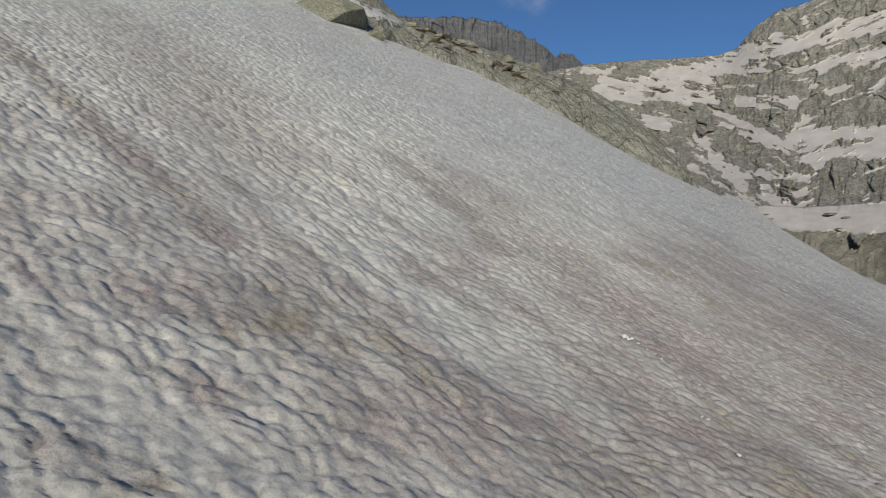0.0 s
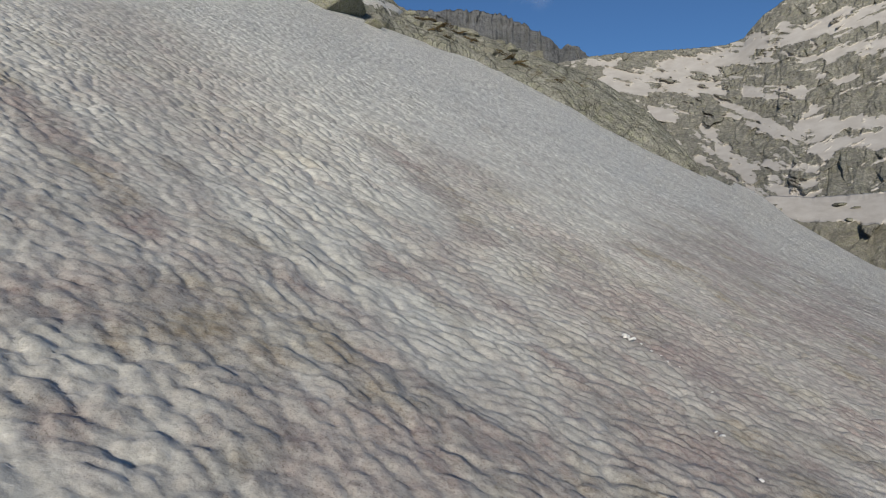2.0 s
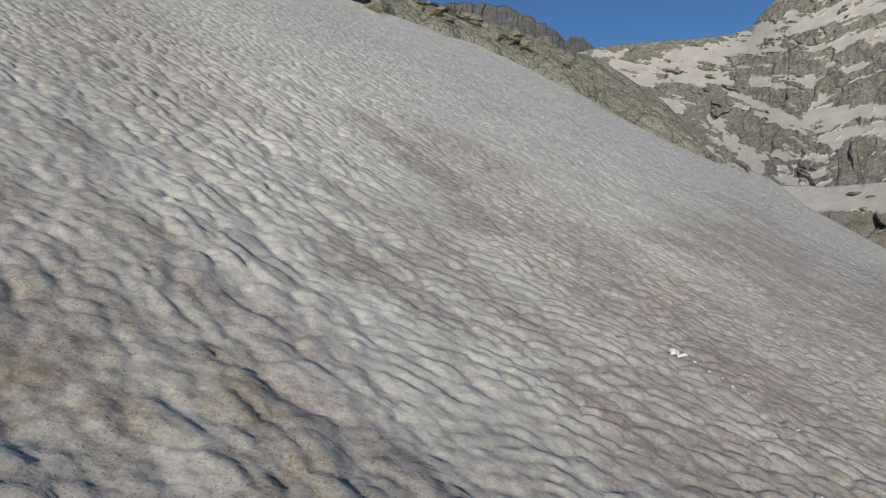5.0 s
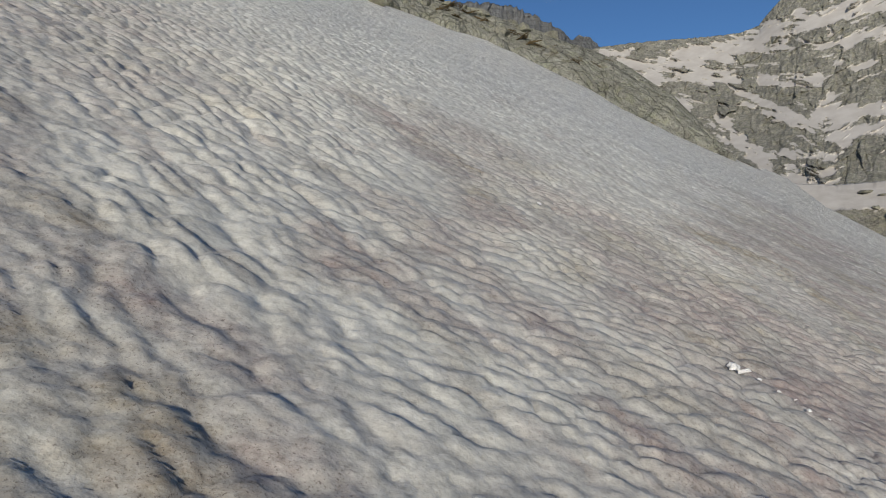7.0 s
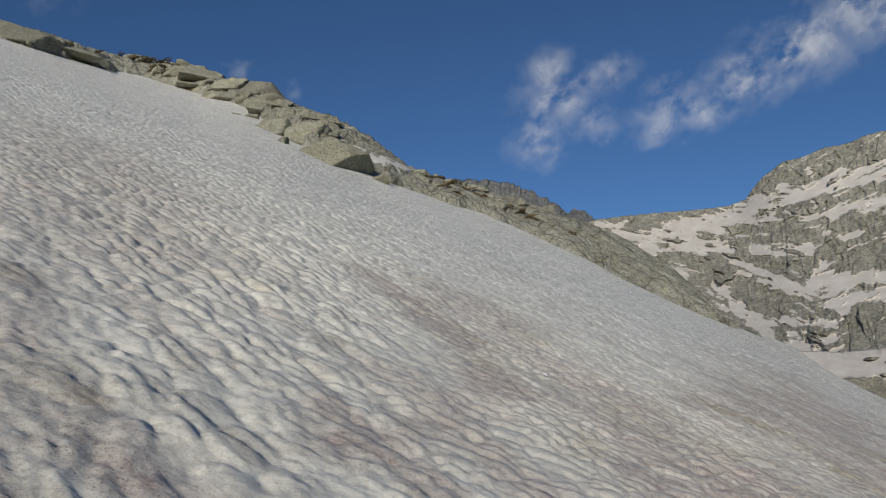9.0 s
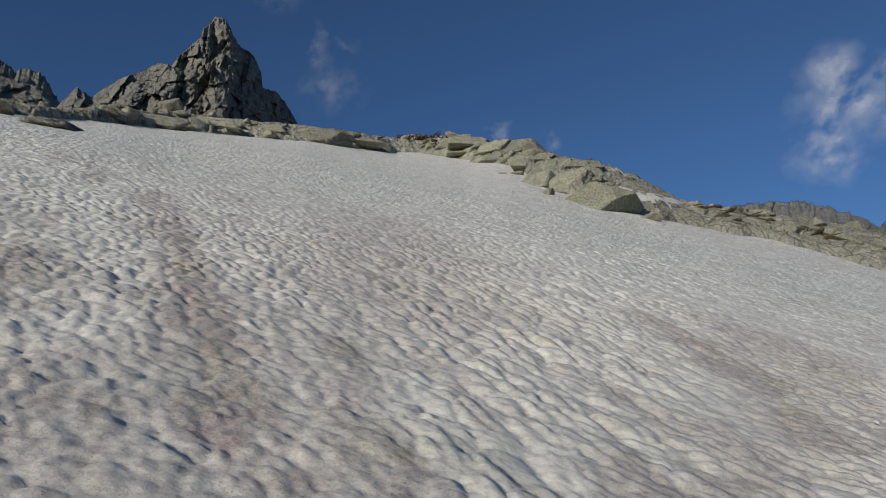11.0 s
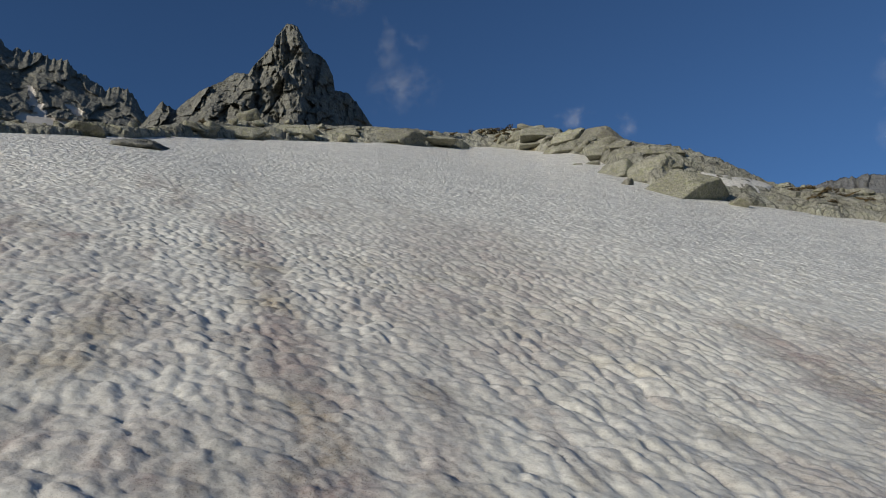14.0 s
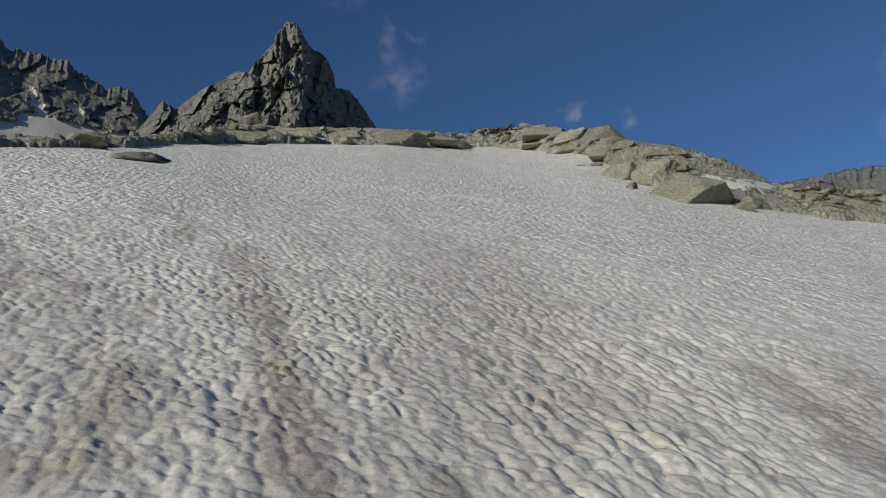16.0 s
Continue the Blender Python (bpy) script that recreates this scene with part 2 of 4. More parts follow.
FAR_ROCK = rock_material("far_rock", (0.21, 0.215, 0.22), (0.13, 0.136, 0.14), (0.19, 0.195, 0.17), 60, 0.8, 0.4)
FACE = rock_material("snowy_face", (0.36, 0.35, 0.30), (0.22, 0.215, 0.19), (0.31, 0.315, 0.22), 14, 0.8, 0.5, snowy=True, grit=0.8)
LICHEN = rock_material("yellow_lichened_granite", (0.36, 0.35, 0.275), (0.25, 0.245, 0.19), (0.285, 0.29, 0.165), 0.7, 0.9, 0.8, crack=0.1, grit=0.8)

# ---- the lie of the land: bearings from HUB, to the left of +y ----
HUB, HUB_Z = Vector((0.5, 5.45, 0)), 1.5
# bearing, distance of the snow's upper edge, its height angle, height angle of the rocks behind it, depth of the rock band
RIGHT_SIDE = [(-180, 80, -16, -19, 12), (-100, 70, -17, -20, 12), (-50, 55, -9.5, -13, 12), (-32.3, 55, -2.2, -7, 12), (-27.2, 60, 1.0, -1.5, 12),
              (-24.7, 63, 3.2, -2.0, 12), (-21.6, 65, 4.9, 3.5, 8), (-20.0, 65, 5.6, 6.6, 8), (-17.1, 65, 7.2, 10.0, 11), (-13, 65, 9.7, 13.0, 13),
              (-10.5, 65, 11.5, 14.2, 13), (-6.5, 66, 13.7, 15.8, 11), (-1.8, 66, 15.7, 17.4, 9), (2.4, 64, 17.0, 18.6, 9)]
LEFT_SIDE = [(4.0, 63.5, 17.5, 19.2, 12), (5.4, 63, 18.0, 19.75, 42), (6.6, 62.5, 18.4, 20.45, 48), (7.7, 62, 18.8, 21.2, 50), (9.0, 62, 19.2, 21.9, 50), (10.6, 63, 19.9, 22.8, 48), (12.5, 64, 20.6, 23.5, 42), (14.4, 70, 22.2, 24.25, 24), (17.7, 98, 23.5, 24.9, 12), (22.3, 115, 24.4, 26.3, 12),
             (26, 123, 24.9, 26.1, 10), (29, 118, 25.1, 26.1, 8), (33.5, 100, 25.2, 26.6, 9), (36.5, 99, 25.7, 26.8, 9), (42.5, 98, 25.6, 26.8, 9),
             (48.2, 86, 25.4, 26.6, 9), (53.6, 66, 24.9, 25.8, 7), (57.4, 56, 24.7, 25.0, 6), (59.5, 53, 24.1, 25.2, 6), (62, 50, 23.8, 24.3, 6), (65.3, 48, 23.3, 23.9, 5), (90, 50, 20.5, 21.5, 8), (130, 60, 4, 3, 12), (180, 80, -16, -19, 12)]
KNOTS = np.array(RIGHT_SIDE + LEFT_SIDE, float)


def along_bearing(column, bearing):
    """Smoothed interpolation of one column of the knots."""
    fine = np.linspace(-180, 180, 1441)
    v = np.interp(fine, KNOTS[:, 0], KNOTS[:, column])
    ker = np.hanning(9)
    v = np.convolve(np.pad(v, 4, "edge"), ker / ker.sum(), "valid")
    return np.interp(bearing, fine, v)


def polar(x, y):
    dx, dy = x - HUB.x, y - HUB.y
    return np.degrees(np.arctan2(-dx, dy)), np.hypot(dx, dy)


def slope_plane(x, y):
    return -2.254 - 0.4105 * x + 0.2904 * y


LIFT = np.array([(-180, 2), (-60, 0), (-32.3, -3.6), (-27.2, -2.0), (-24.7, 0.0), (-17, 1.0), (-13, 2.6), (-10, 4.6), (-2, 6.0), (8, 5.8), (14, 6.6), (18, 6.1),
                 (22, 4.6), (28, 3.3), (36, 2.7), (42, 1.3), (48, 0.4), (60, -0.5), (66, -2.5), (90, 0), (180, 2)], float)


def snow_height(x, y):
    """The snow's smooth surface: an even slope that lifts or rolls off a little towards its edge."""
    b, r = polar(x, y)
    return slope_plane(x, y) + np.interp(b, LIFT[:, 0], LIFT[:, 1]) * 1e-4 * np.maximum(r - 3, 0) ** 2


def edge_height(b):
    rb = along_bearing(1, b)
    return snow_height(HUB.x - np.sin(np.radians(b)) * rb, HUB.y + np.cos(np.radians(b)) * rb)


def fall_axes(x, y):
    return x * math.cos(FALL) + y * math.sin(FALL), -x * math.sin(FALL) + y * math.cos(FALL)


def spread(lo, fine_lo, fine_hi, hi, step, fall, growth, most):
    """Grid lines that are close together in one stretch and spread apart outside it."""
    mid = list(np.arange(fine_lo, fine_hi, step))
    up, s = [mid[-1]], step
    while up[-1] < hi:
        s = min(s * (1 + growth), most)
        up.append(up[-1] + s)
    down, s = [mid[0]], step
    while down[-1] > lo:
        s = min(s * (1 + fall), most)
        down.append(down[-1] - s)
    return np.array(down[:0:-1] + mid + up[1:])


def turned(x, y, degrees):
    c, s_ = math.cos(radians(degrees)), math.sin(radians(degrees))
    return x * c + y * s_, -x * s_ + y * c


def eastward(x, y):
    return smooth(-0.9, 1.7, x + 0.02 * (y - 10) + 0.6 * vnoise(x * 0.4, y * 0.4, None, 14))


def domes(u, v, seed, crease=0.12):
    """Rounded humps with narrow creases between them."""
    f1, f2 = cells(u + 0.2 * vnoise(u * 1.7, v * 1.7, None, seed + 40), v + 0.2 * vnoise(u * 1.7, v * 1.7, None, seed + 41), seed)
    return 0.35 + 0.55 * (1 - np.exp(-3.6 * (f2 - f1))) - 0.75 * f1 ** 1.8 - crease * np.exp(-((f2 - f1) / 0.10) ** 2)


def cup_relief(x, y, cell):
    """The snow's humps and hollows: rounder to the west, drawn out down the slope in the middle and across it to the east."""
    x, y = x + 0.13 * vnoise(x * 1.6, y * 1.6, None, 5), y + 0.13 * vnoise(x * 1.6, y * 1.6, None, 9)
    west, east = smooth(0.3, -2.6, x + 0.55 * (y - 8)), eastward(x, y)
    u, v = turned(x, y, -40)
    e, f = turned(x, y, 4)
    h = domes(u / 0.47, v / 0.28, 3) * (1 - west) * (1 - east) + 0.9 * domes(u / 0.31, v / 0.24, 4, 0.06) * west * (1 - east) + 0.9 * domes(e / 0.36, f / 0.20, 5) * east
    h = 0.055 * (1 + 0.35 * smooth(10, 15, y)) * h * (0.85 + 0.3 * vnoise(x * 0.9, y * 0.9, None, 12) + 0.3 * vnoise(x * 2.7, y * 2.7, None, 13))
    h = h + 0.020 * domes(u / 0.16 + 5, v / 0.12, 7, 0.06) + 0.006 * domes(u / 0.085, v / 0.07, 8, 0.1) * smooth(0.06, 0.04, cell)
    h = h + 0.042 * domes(u / 1.1 + 3.1, v / 0.58, 6, 0.12) * (1 - 0.7 * east) * (1 - 0.5 * west)
    h = h + 0.020 * vnoise(x * 1.3, y * 1.3, None, 21) + 0.012 * fbm(x * 4.6, y * 4.6, None, 3, 33)
    return (h - 0.08) * np.clip(1.35 - cell / 0.17, 0.0, 1.0)


# stained runs on the snow: start, end, half width, strength
STAINS = [(-13.4, 18.1, -8.3, 13.9, 0.6, 1.0), (-8.3, 13.9, -5.9, 12.0, 0.45, 1.1), (-5.9, 12.0, -3.0, 9.6, 0.48, 1.3), (-3.9, 10.1, -1.6, 8.7, 0.38, 0.75), (-1.7, 8.8, 0.4, 7.6, 0.36, 0.7), (-2.4, 9.3, -1.2, 7.4, 0.45, 0.85),
          (-1.3, 19.6, -0.4, 18.4, 0.7, 1.0), (-0.5, 18.4, 0.5, 17.0, 0.75, 1.4), (0.4, 17.0, 1.2, 14.6, 0.6, 1.1), (0.9, 21.0, 3.2, 13.5, 1.8, 0.8), (-10.0, 25.0, -4.5, 15.0, 2.8, 0.7),
          (-2.0, 9.9, -0.8, 9.2, 0.4, 0.95), (-2.4, 8.1, -1.0, 6.7, 0.45, 0.9), (-7.8, 10.9, -6.6, 10.2, 0.5, 0.8), (1.0, 14.4, 0.2, 12.1, 0.4, 0.8), (0.2, 12.1, -0.5, 10.9, 0.35, 0.9), (1.6, 10.2, 3.4, 8.8, 0.22, 0.7), (-6.6, 9.0, -5.8, 10.0, 0.3, 0.5),
          (-1.0, 8.7, -0.2, 7.9, 0.35, 0.9), (3.6, 11.0, 5.4, 9.6, 0.3, 0.5), (-9, 20, -6, 17, 0.6, 0.4)]


def dirt_cover(x, y):
    u, v = fall_axes(x, y)
    d = 0.55 * smooth(0.10, 0.65, fbm(u * 0.3, v * 0.9, None, 5, 41)) + 0.45 * smooth(0.12, 0.6, fbm(u * 1.3, v * 2.8, None, 4, 47))
    wx, wy = x + 0.35 * fbm(x * 0.9, y * 0.9, None, 4, 51), y + 0.35 * fbm(x * 0.9, y * 0.9, None, 4, 52)
    for x0, y0, x1, y1, half, much in STAINS:
        dx, dy = x1 - x0, y1 - y0
        t = np.clip(((wx - x0) * dx + (wy - y0) * dy) / (dx * dx + dy * dy), 0, 1)
        far = np.hypot(wx - x0 - t * dx, wy - y0 - t * dy) / half
        d = np.maximum(d, much * np.exp(-far ** 2) * (0.75 + 0.5 * fbm(u * 2.5, v * 5, None, 4, 57)))
    d = d * (1 - 0.8 * smooth(18, 42, np.hypot(x, y)))
    d = d + (0.18 + 0.30 * smooth(-0.2, 0.4, fbm(u * 0.9, v * 1.7, None, 5, 61))) * smooth(11.5, 6.5, y + 0.25 * x) + 0.9 * smooth(0.2, 5.6, x + 0.35 * (12 - y)) * (0.6 + 0.8 * smooth(-0.2, 0.5, fbm(u * 0.5, v * 1.5, None, 4, 59))) * (1 - 0.75 * smooth(20, 38, y))
    return np.clip(d + 0.02, 0, 0.95)


def build_snow():
    xs = spread(-70, -8.0, 6.2, 95, 0.036, 0.0062, 0.012, 0.9)
    ys = spread(-70, 4.2, 18.0, 122, 0.035, 0.025, 0.0062, 0.9)
    gx, gy = np.meshgrid(xs, ys)
    cell = np.maximum(np.gradient(xs)[None, :], np.gradient(ys)[:, None]) + 0 * gx
    x, y, cell = gx.ravel(), gy.ravel(), cell.ravel()
    relief, near = np.zeros(x.shape), cell < 0.229
    relief[near] = cup_relief(x[near], y[near], cell[near])
    z = snow_height(x, y) + relief + 0.25 * fbm(x * 0.09, y * 0.09, None, 3, 2) * smooth(10, 30, np.hypot(x, y - 8))
    b, r = polar(x, y)
    inside = (r < along_bearing(1, b) + np.where((b > -23) & (b < 120), 5, 22)).reshape(gx.shape)
    keep = inside[:-1, :-1] & inside[1:, 1:]
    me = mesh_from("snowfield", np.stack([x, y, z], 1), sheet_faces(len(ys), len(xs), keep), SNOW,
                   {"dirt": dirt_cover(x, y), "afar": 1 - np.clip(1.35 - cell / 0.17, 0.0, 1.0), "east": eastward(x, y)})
    return tagged(new("ground", me), "old summer snowfield with sun cups and pinkish dirt", "snowfield", kind="structure")


build_snow()


# ---- rock slope behind the snow, and the ground under everything ----
def rock_surface(gb, gs):
    """Places on the rocks behind the snow, by bearing and by the way across the band (0: the snow's edge, 1: the skyline)."""
    gb, gs = np.asarray(gb, float), np.asarray(gs, float)
    rb, wide = along_bearing(1, gb), along_bearing(4, gb)
    rb = rb + 1.2 * fbm(gb * 0.9, gb * 0 + 2.0, None, 4, 66)
    r = rb + gs * wide
    x, y = HUB.x - np.sin(np.radians(gb)) * r, HUB.y + np.cos(np.radians(gb)) * r
    low = snow_height(HUB.x - np.sin(np.radians(gb)) * rb, HUB.y + np.cos(np.radians(gb)) * rb)
    high = HUB_Z + (rb + wide) * np.tan(np.radians(along_bearing(3, gb)))
    t = np.clip(gs, 0, 1)
    z = low + (high - low) * (0.62 * t + 0.38 * np.sqrt(t)) + 0.1
    z = np.where(gs < 0, snow_height(x, y) - 0.2 + 3.5 * gs, z)
    z = z - np.where(gs > 1, (gs - 1) * wide * 0.9, 0)
    z = z - 5 * smooth(-20.8, -23.5, gb) * smooth(-140, -100, gb)
    u, v = fall_axes(x, y)
    slab = smooth(7, 1, gb)                       # smooth slabs to the east, blocks to the west
    wu, wv = 0.5 * fbm(x * 0.25, y * 0.25, None, 3, 3), 0.5 * fbm(x * 0.25, y * 0.25, None, 3, 4)
    c, a = r * 1.0, np.radians(gb) * rb             # across and along the band
    rough = (1 - slab) * (1.0 * facets(a / 5.5 + wu, c / 2.6 + wv, 61, 0.5) + 0.35 * facets(a / 2.0 + wu, c / 1.1 + wv, 63, 0.7) + 0.8 * fbm(a * 0.12, c * 0.3, None, 6, 71))
    joint = fbm(u * 0.05 + 0.3 * wu, v * 0.30 + wv, None, 4, 79)
    rough = rough + slab * (0.7 * facets(u / 11 + wu, v / 3.2 + wv, 65, 0.4) + 0.22 * facets(u / 5.0 + wu, v / 1.3 + wv, 67, 0.6) + 0.7 * fbm(u * 0.05, v * 0.28, None, 5, 75)
                            - 0.8 * np.exp(-(joint / 0.03) ** 2) - 0.4 * np.exp(-((joint - 0.22) / 0.02) ** 2) - 0.4 * np.exp(-((joint + 0.2) / 0.02) ** 2))
    rough = rough + (1 - 0.6 * slab) * (0.16 * facets(a / 0.9 + wu, c / 0.6 + wv, 69, 0.8) + 0.10 * fbm(a * 1.3, c * 1.9, None, 4, 77))
    steps = z / 1.25 + 0.9 * fbm(a * 0.10, c * 0.10, None, 3, 81)
    rough = rough + (1 - slab) * 0.75 * (smooth(0.30, 0.62, steps - np.floor(steps)) - (steps - np.floor(steps)))
    rough = rough * (1 - 0.62 * smooth(52, 57, gb))
    return x, y, z + rough * smooth(-0.3, 0.12, gs) * (1 - 0.72 * smooth(0.55, 1.0, gs))


def build_rock_band():
    bs = np.concatenate([np.arange(-180, -34, 3.0), np.arange(-34, 72, 0.08), np.arange(72, 181, 3.0)])
    s = np.concatenate([np.linspace(-0.35, 1.0, 120), 1 + np.linspace(0.03, 1, 24) ** 1.5 * 3.0])
    gb, gs = np.meshgrid(bs, s)
    me = mesh_from("rock_slope", np.stack(rock_surface(gb, gs), -1).reshape(-1, 3), sheet_faces(*gb.shape), SLAB)
    return tagged(new("rock_slope", me), "grey-green lichened granite slabs above the snow", "rock slope", kind="structure")


def build_land():
    bs = np.arange(-180, 180.1, 2.5)
    rs = np.geomspace(30, 4700, 60)
    gb, gr = np.meshgrid(bs, rs)
    x, y = HUB.x - np.sin(np.radians(gb)) * gr, HUB.y + np.cos(np.radians(gb)) * gr
    z = np.clip(slope_plane(x, y) - 6, -75, 8) + 3 * fbm(x * 0.01, y * 0.01, None, 4, 15) - 14 * smooth(50, 150, gr)
    z = np.where(gr < 60, slope_plane(x, y) - 8, z)
    me = mesh_from("land", np.stack([x, y, z], -1).reshape(-1, 3), sheet_faces(*gb.shape), SLAB)
    return tagged(new("valley_ground", me), "stony valley floor far below the snow", "ground", kind="structure")


build_rock_band()
build_land()


# ---- mountains ----
def massif(name, mat, sky, base, near, far, relief, size, seed, step=0.1, rows=130, jag=0.12, power=1.0, snow=None, flute=1.0, back=0.5, lean=0.25, shape=None, patchy=0.55, broken=1.0, deep=0.45):
    """A mountain seen from the valley: sky holds bearing and height angle of its crest; near and far are the distances of its foot and crest."""
    sky = sorted(sky)
    bs = np.arange(sky[0][0], sky[-1][0] + step / 2, step)
    crest = np.interp(bs, [k[0] for k in sky], [k[1] for k in sky])
    crest = crest + jag * fbm(bs * 2.2, bs * 0 + seed, None, 4, seed, True)
    wide = int(3.0 / step)
    even = np.convolve(np.pad(crest, wide, "edge"), np.hanning(2 * wide + 1) / np.hanning(2 * wide + 1).sum(), "valid")
    s = np.concatenate([np.linspace(0, 1, rows), [1.004, 1.02, 1.08, 1.2, 1.5, 2.0]])
    gb, gs = np.meshgrid(bs, s)
    gc = np.broadcast_to(crest, gb.shape)
    up = np.minimum(gs, 1)
    ge = np.broadcast_to(even, gb.shape)
    el = np.radians(base + (ge - base) * up + (gc - ge) * smooth(deep, 1.0, up))
    r = near + (far - near) * up ** power
    bx, by = -np.sin(np.radians(gb)), np.cos(np.radians(gb))
    px, py, pz = bx * r, by * r, r * np.tan(el)
    ta, up_z = np.radians(gb) * far / size, pz / size / flute
    wa, wz = 0.2 * fbm(ta * 1.5, up_z * 1.5, None, 4, seed + 1), 0.2 * fbm(ta * 1.5, up_z * 1.5, None, 4, seed + 2)
    n = broken * (facets(ta + wa, up_z + wz + ta * lean, seed + 3, 0.3) + 0.5 * facets(ta * 2.3 + wa, up_z * 2.3 + wz, seed + 4, 0.3)) + 0.2 * facets(ta * 5.5 + 2 * wa, up_z * 5.5 + 2 * wz, seed + 5, 0.3)
    n = n + 0.18 * fbm(ta * 2.5, up_z * 2.5, None, 6, seed + 6, True, 0.6) + 0.5 * fbm(ta * 0.5, up_z * 0.5, None, 3, seed + 7)
    # snow lies in the fields named and on ledges; the rock stands out of it
    white = np.full(gb.shape, -0.5)
    bare = 1.0
    if snow is not None:
        white = snow(gb, np.degrees(el), None) + patchy * (0.55 * fbm(ta * 1.2 + wa, up_z * 3.0 + ta * lean + wz, None, 6, seed + 12, False, 0.62)
                                                            + 1.0 * fbm(ta * 1.7 + wa, up_z * 11.0 - 2.8 * np.abs(ta + math.radians(27) * far / size) + 3 * wz, None, 5, seed + 13, False, 0.6))
        bare = smooth(0.62, 0.42, white)
        n = n * (0.03 + 0.97 * bare) + 0.12 * bare
    r = r - relief * n * (1 - 0.35 * smooth(0.9, 1, up))
    if shape is not None:
        r = r + shape(gb, up)
    over = np.clip(gs - 1, 0, 1)
    r = r + over * (far * back)
    z = np.where(gs > 1, far * np.tan(np.radians(gc)) - over * far * back * 0.9, r * np.tan(el)) + HUB_Z
    co = np.stack([HUB.x + bx * r, HUB.y + by * r, z], -1)
    return mesh_from(name, co.reshape(-1, 3), sheet_faces(*gb.shape)[:, ::-1], mat, {"snow": white.ravel()})


def streaks(fields, apron=0.0, bare=()):
    """Snow cover from long fields: bearing and height angle of both ends, and half width; bare: the same for rock that stands out of them."""
    def reach(b, e, lines):
        w = np.full(b.shape, -9.0)
        for b0, e0, b1, e1, half in lines:
            dx, dy = b1 - b0, e1 - e0
            t = np.clip(((b - b0) * dx + (e - e0) * dy) / (dx * dx + dy * dy + 1e-9), 0, 1)
            w = np.maximum(w, half - np.hypot(b - b0 - t * dx, e - e0 - t * dy))
        return w

    def cover(b, e, co):
        bb, ee = b + 0.45 * fbm(b * 1.6, e * 1.6, None, 6, 88, False, 0.65), e + 0.3 * fbm(b * 1.6, e * 2.2, None, 6, 89, False, 0.65)
        w = np.minimum(reach(bb, ee, fields), -reach(bb, ee, bare))
        return 0.5 + np.clip(w * 1.7, -0.30, 0.25) + 0.07 * apron * smooth(-24, -20, b) * smooth(11.5, 10, e)
    return cover


# ribs of the peak: bearing and how far back the rock stands there; each rib has a gentle west side and a steep east side
RIBS = np.array([(35, 190), (38.6, 120), (40.1, 78), (40.4, 44), (42.1, 50), (42.5, 62), (43.3, 8), (44.6, 30), (45.3, 52), (46.1, 6), (47.0, 18), (47.7, 42), (48.4, -4), (49.8, 14), (50.4, 26), (51.6, 4), (53.5, 30), (58, 60)], float)


def ribs(b, up):
    lean = b + 2.2 * (up - 0.4) + 1.0 * fbm(b * 0.7, up * 5.0, None, 5, 101, False, 0.6)
    return 0.42 * np.interp(lean, RIBS[:, 0], RIBS[:, 1]) + np.maximum(44.0 - b, 0) * 10.0


PEAK_SKY = [(36.0, 26.0), (36.7, 26.9), (37.9, 28.5), (38.7, 29.2), (39.9, 29.4), (40.1, 30.5), (40.8, 31.7), (42.3, 32.5), (43.4, 34.1), (44.3, 34.2), (45.2, 33.2),
            (45.5, 32.4), (46.9, 31.1), (47.5, 30.1), (48.6, 30.1), (50.1, 29.1), (51.4, 28.4), (52.5, 27.5), (53.3, 26.7), (54.3, 27.3), (55.1, 26.3), (56, 25.0), (57.5, 23)]
tagged(new("rock_peak", massif("rock_peak", CRAG, PEAK_SKY, 19, 560, 720, 30, 40, 11, 0.05, 240, 0.14, flute=1.3, lean=0.8, deep=0.86,
       shape=ribs)),
       "steep dark granite peak with a blunt summit tower", "mountain", kind="structure")
LEFT_SKY = [(53, 24.5), (55.6, 26.1), (56.1, 26.8), (56.7, 27.6), (57.6, 27.9), (58.6, 27.4), (59.8, 27.8), (60.8, 28.1), (61.6, 28.7), (62.5, 28.8), (64.2, 28.9),
            (65.7, 28.7), (66.3, 29.3), (69, 30.5), (74, 29), (82, 27), (90, 24)]
tagged(new("jagged_ridge", massif("jagged_ridge", CRAG, LEFT_SKY, 19, 850, 1150, 30, 75, 23, 0.07, 150, 0.28, flute=1.1, lean=0.9, broken=0.9, deep=0.86,
       snow=streaks([(70, 23.2, 62.0, 23.6, 0.7), (63.7, 24.2, 57.4, 23.8, 0.75), (63.5, 25.6, 62.6, 24.4, 0.3), (63.8, 26.6, 63.4, 25.2, 0.2), (61.2, 25.9, 60.2, 25.5, 0.2), (57, 24.4, 55.8, 23.7, 0.25)]), patchy=0.22)),
       "jagged dark rock ridge with snow at its foot", "mountain", kind="structure")
DARK_SKY = [(12, 17.5), (6, 18.2), (2.6, 18.3), (-1.2, 18.3), (-2.4, 18.2), (-4.5, 17.9), (-5.9, 17.3), (-7.5, 16.5), (-8.7, 15.5), (-9.0, 15.2), (-9.7, 15.3), (-10.6, 15.1), (-11.3, 14.6), (-13, 13.5)]
tagged(new("distant_ridge", massif("distant_ridge", FAR_ROCK, DARK_SKY, 8, 1500, 2100, 70, 90, 31, 0.05, 110, 0.20, flute=3.5)),
       "distant dark toothed ridge", "mountain", kind="structure")
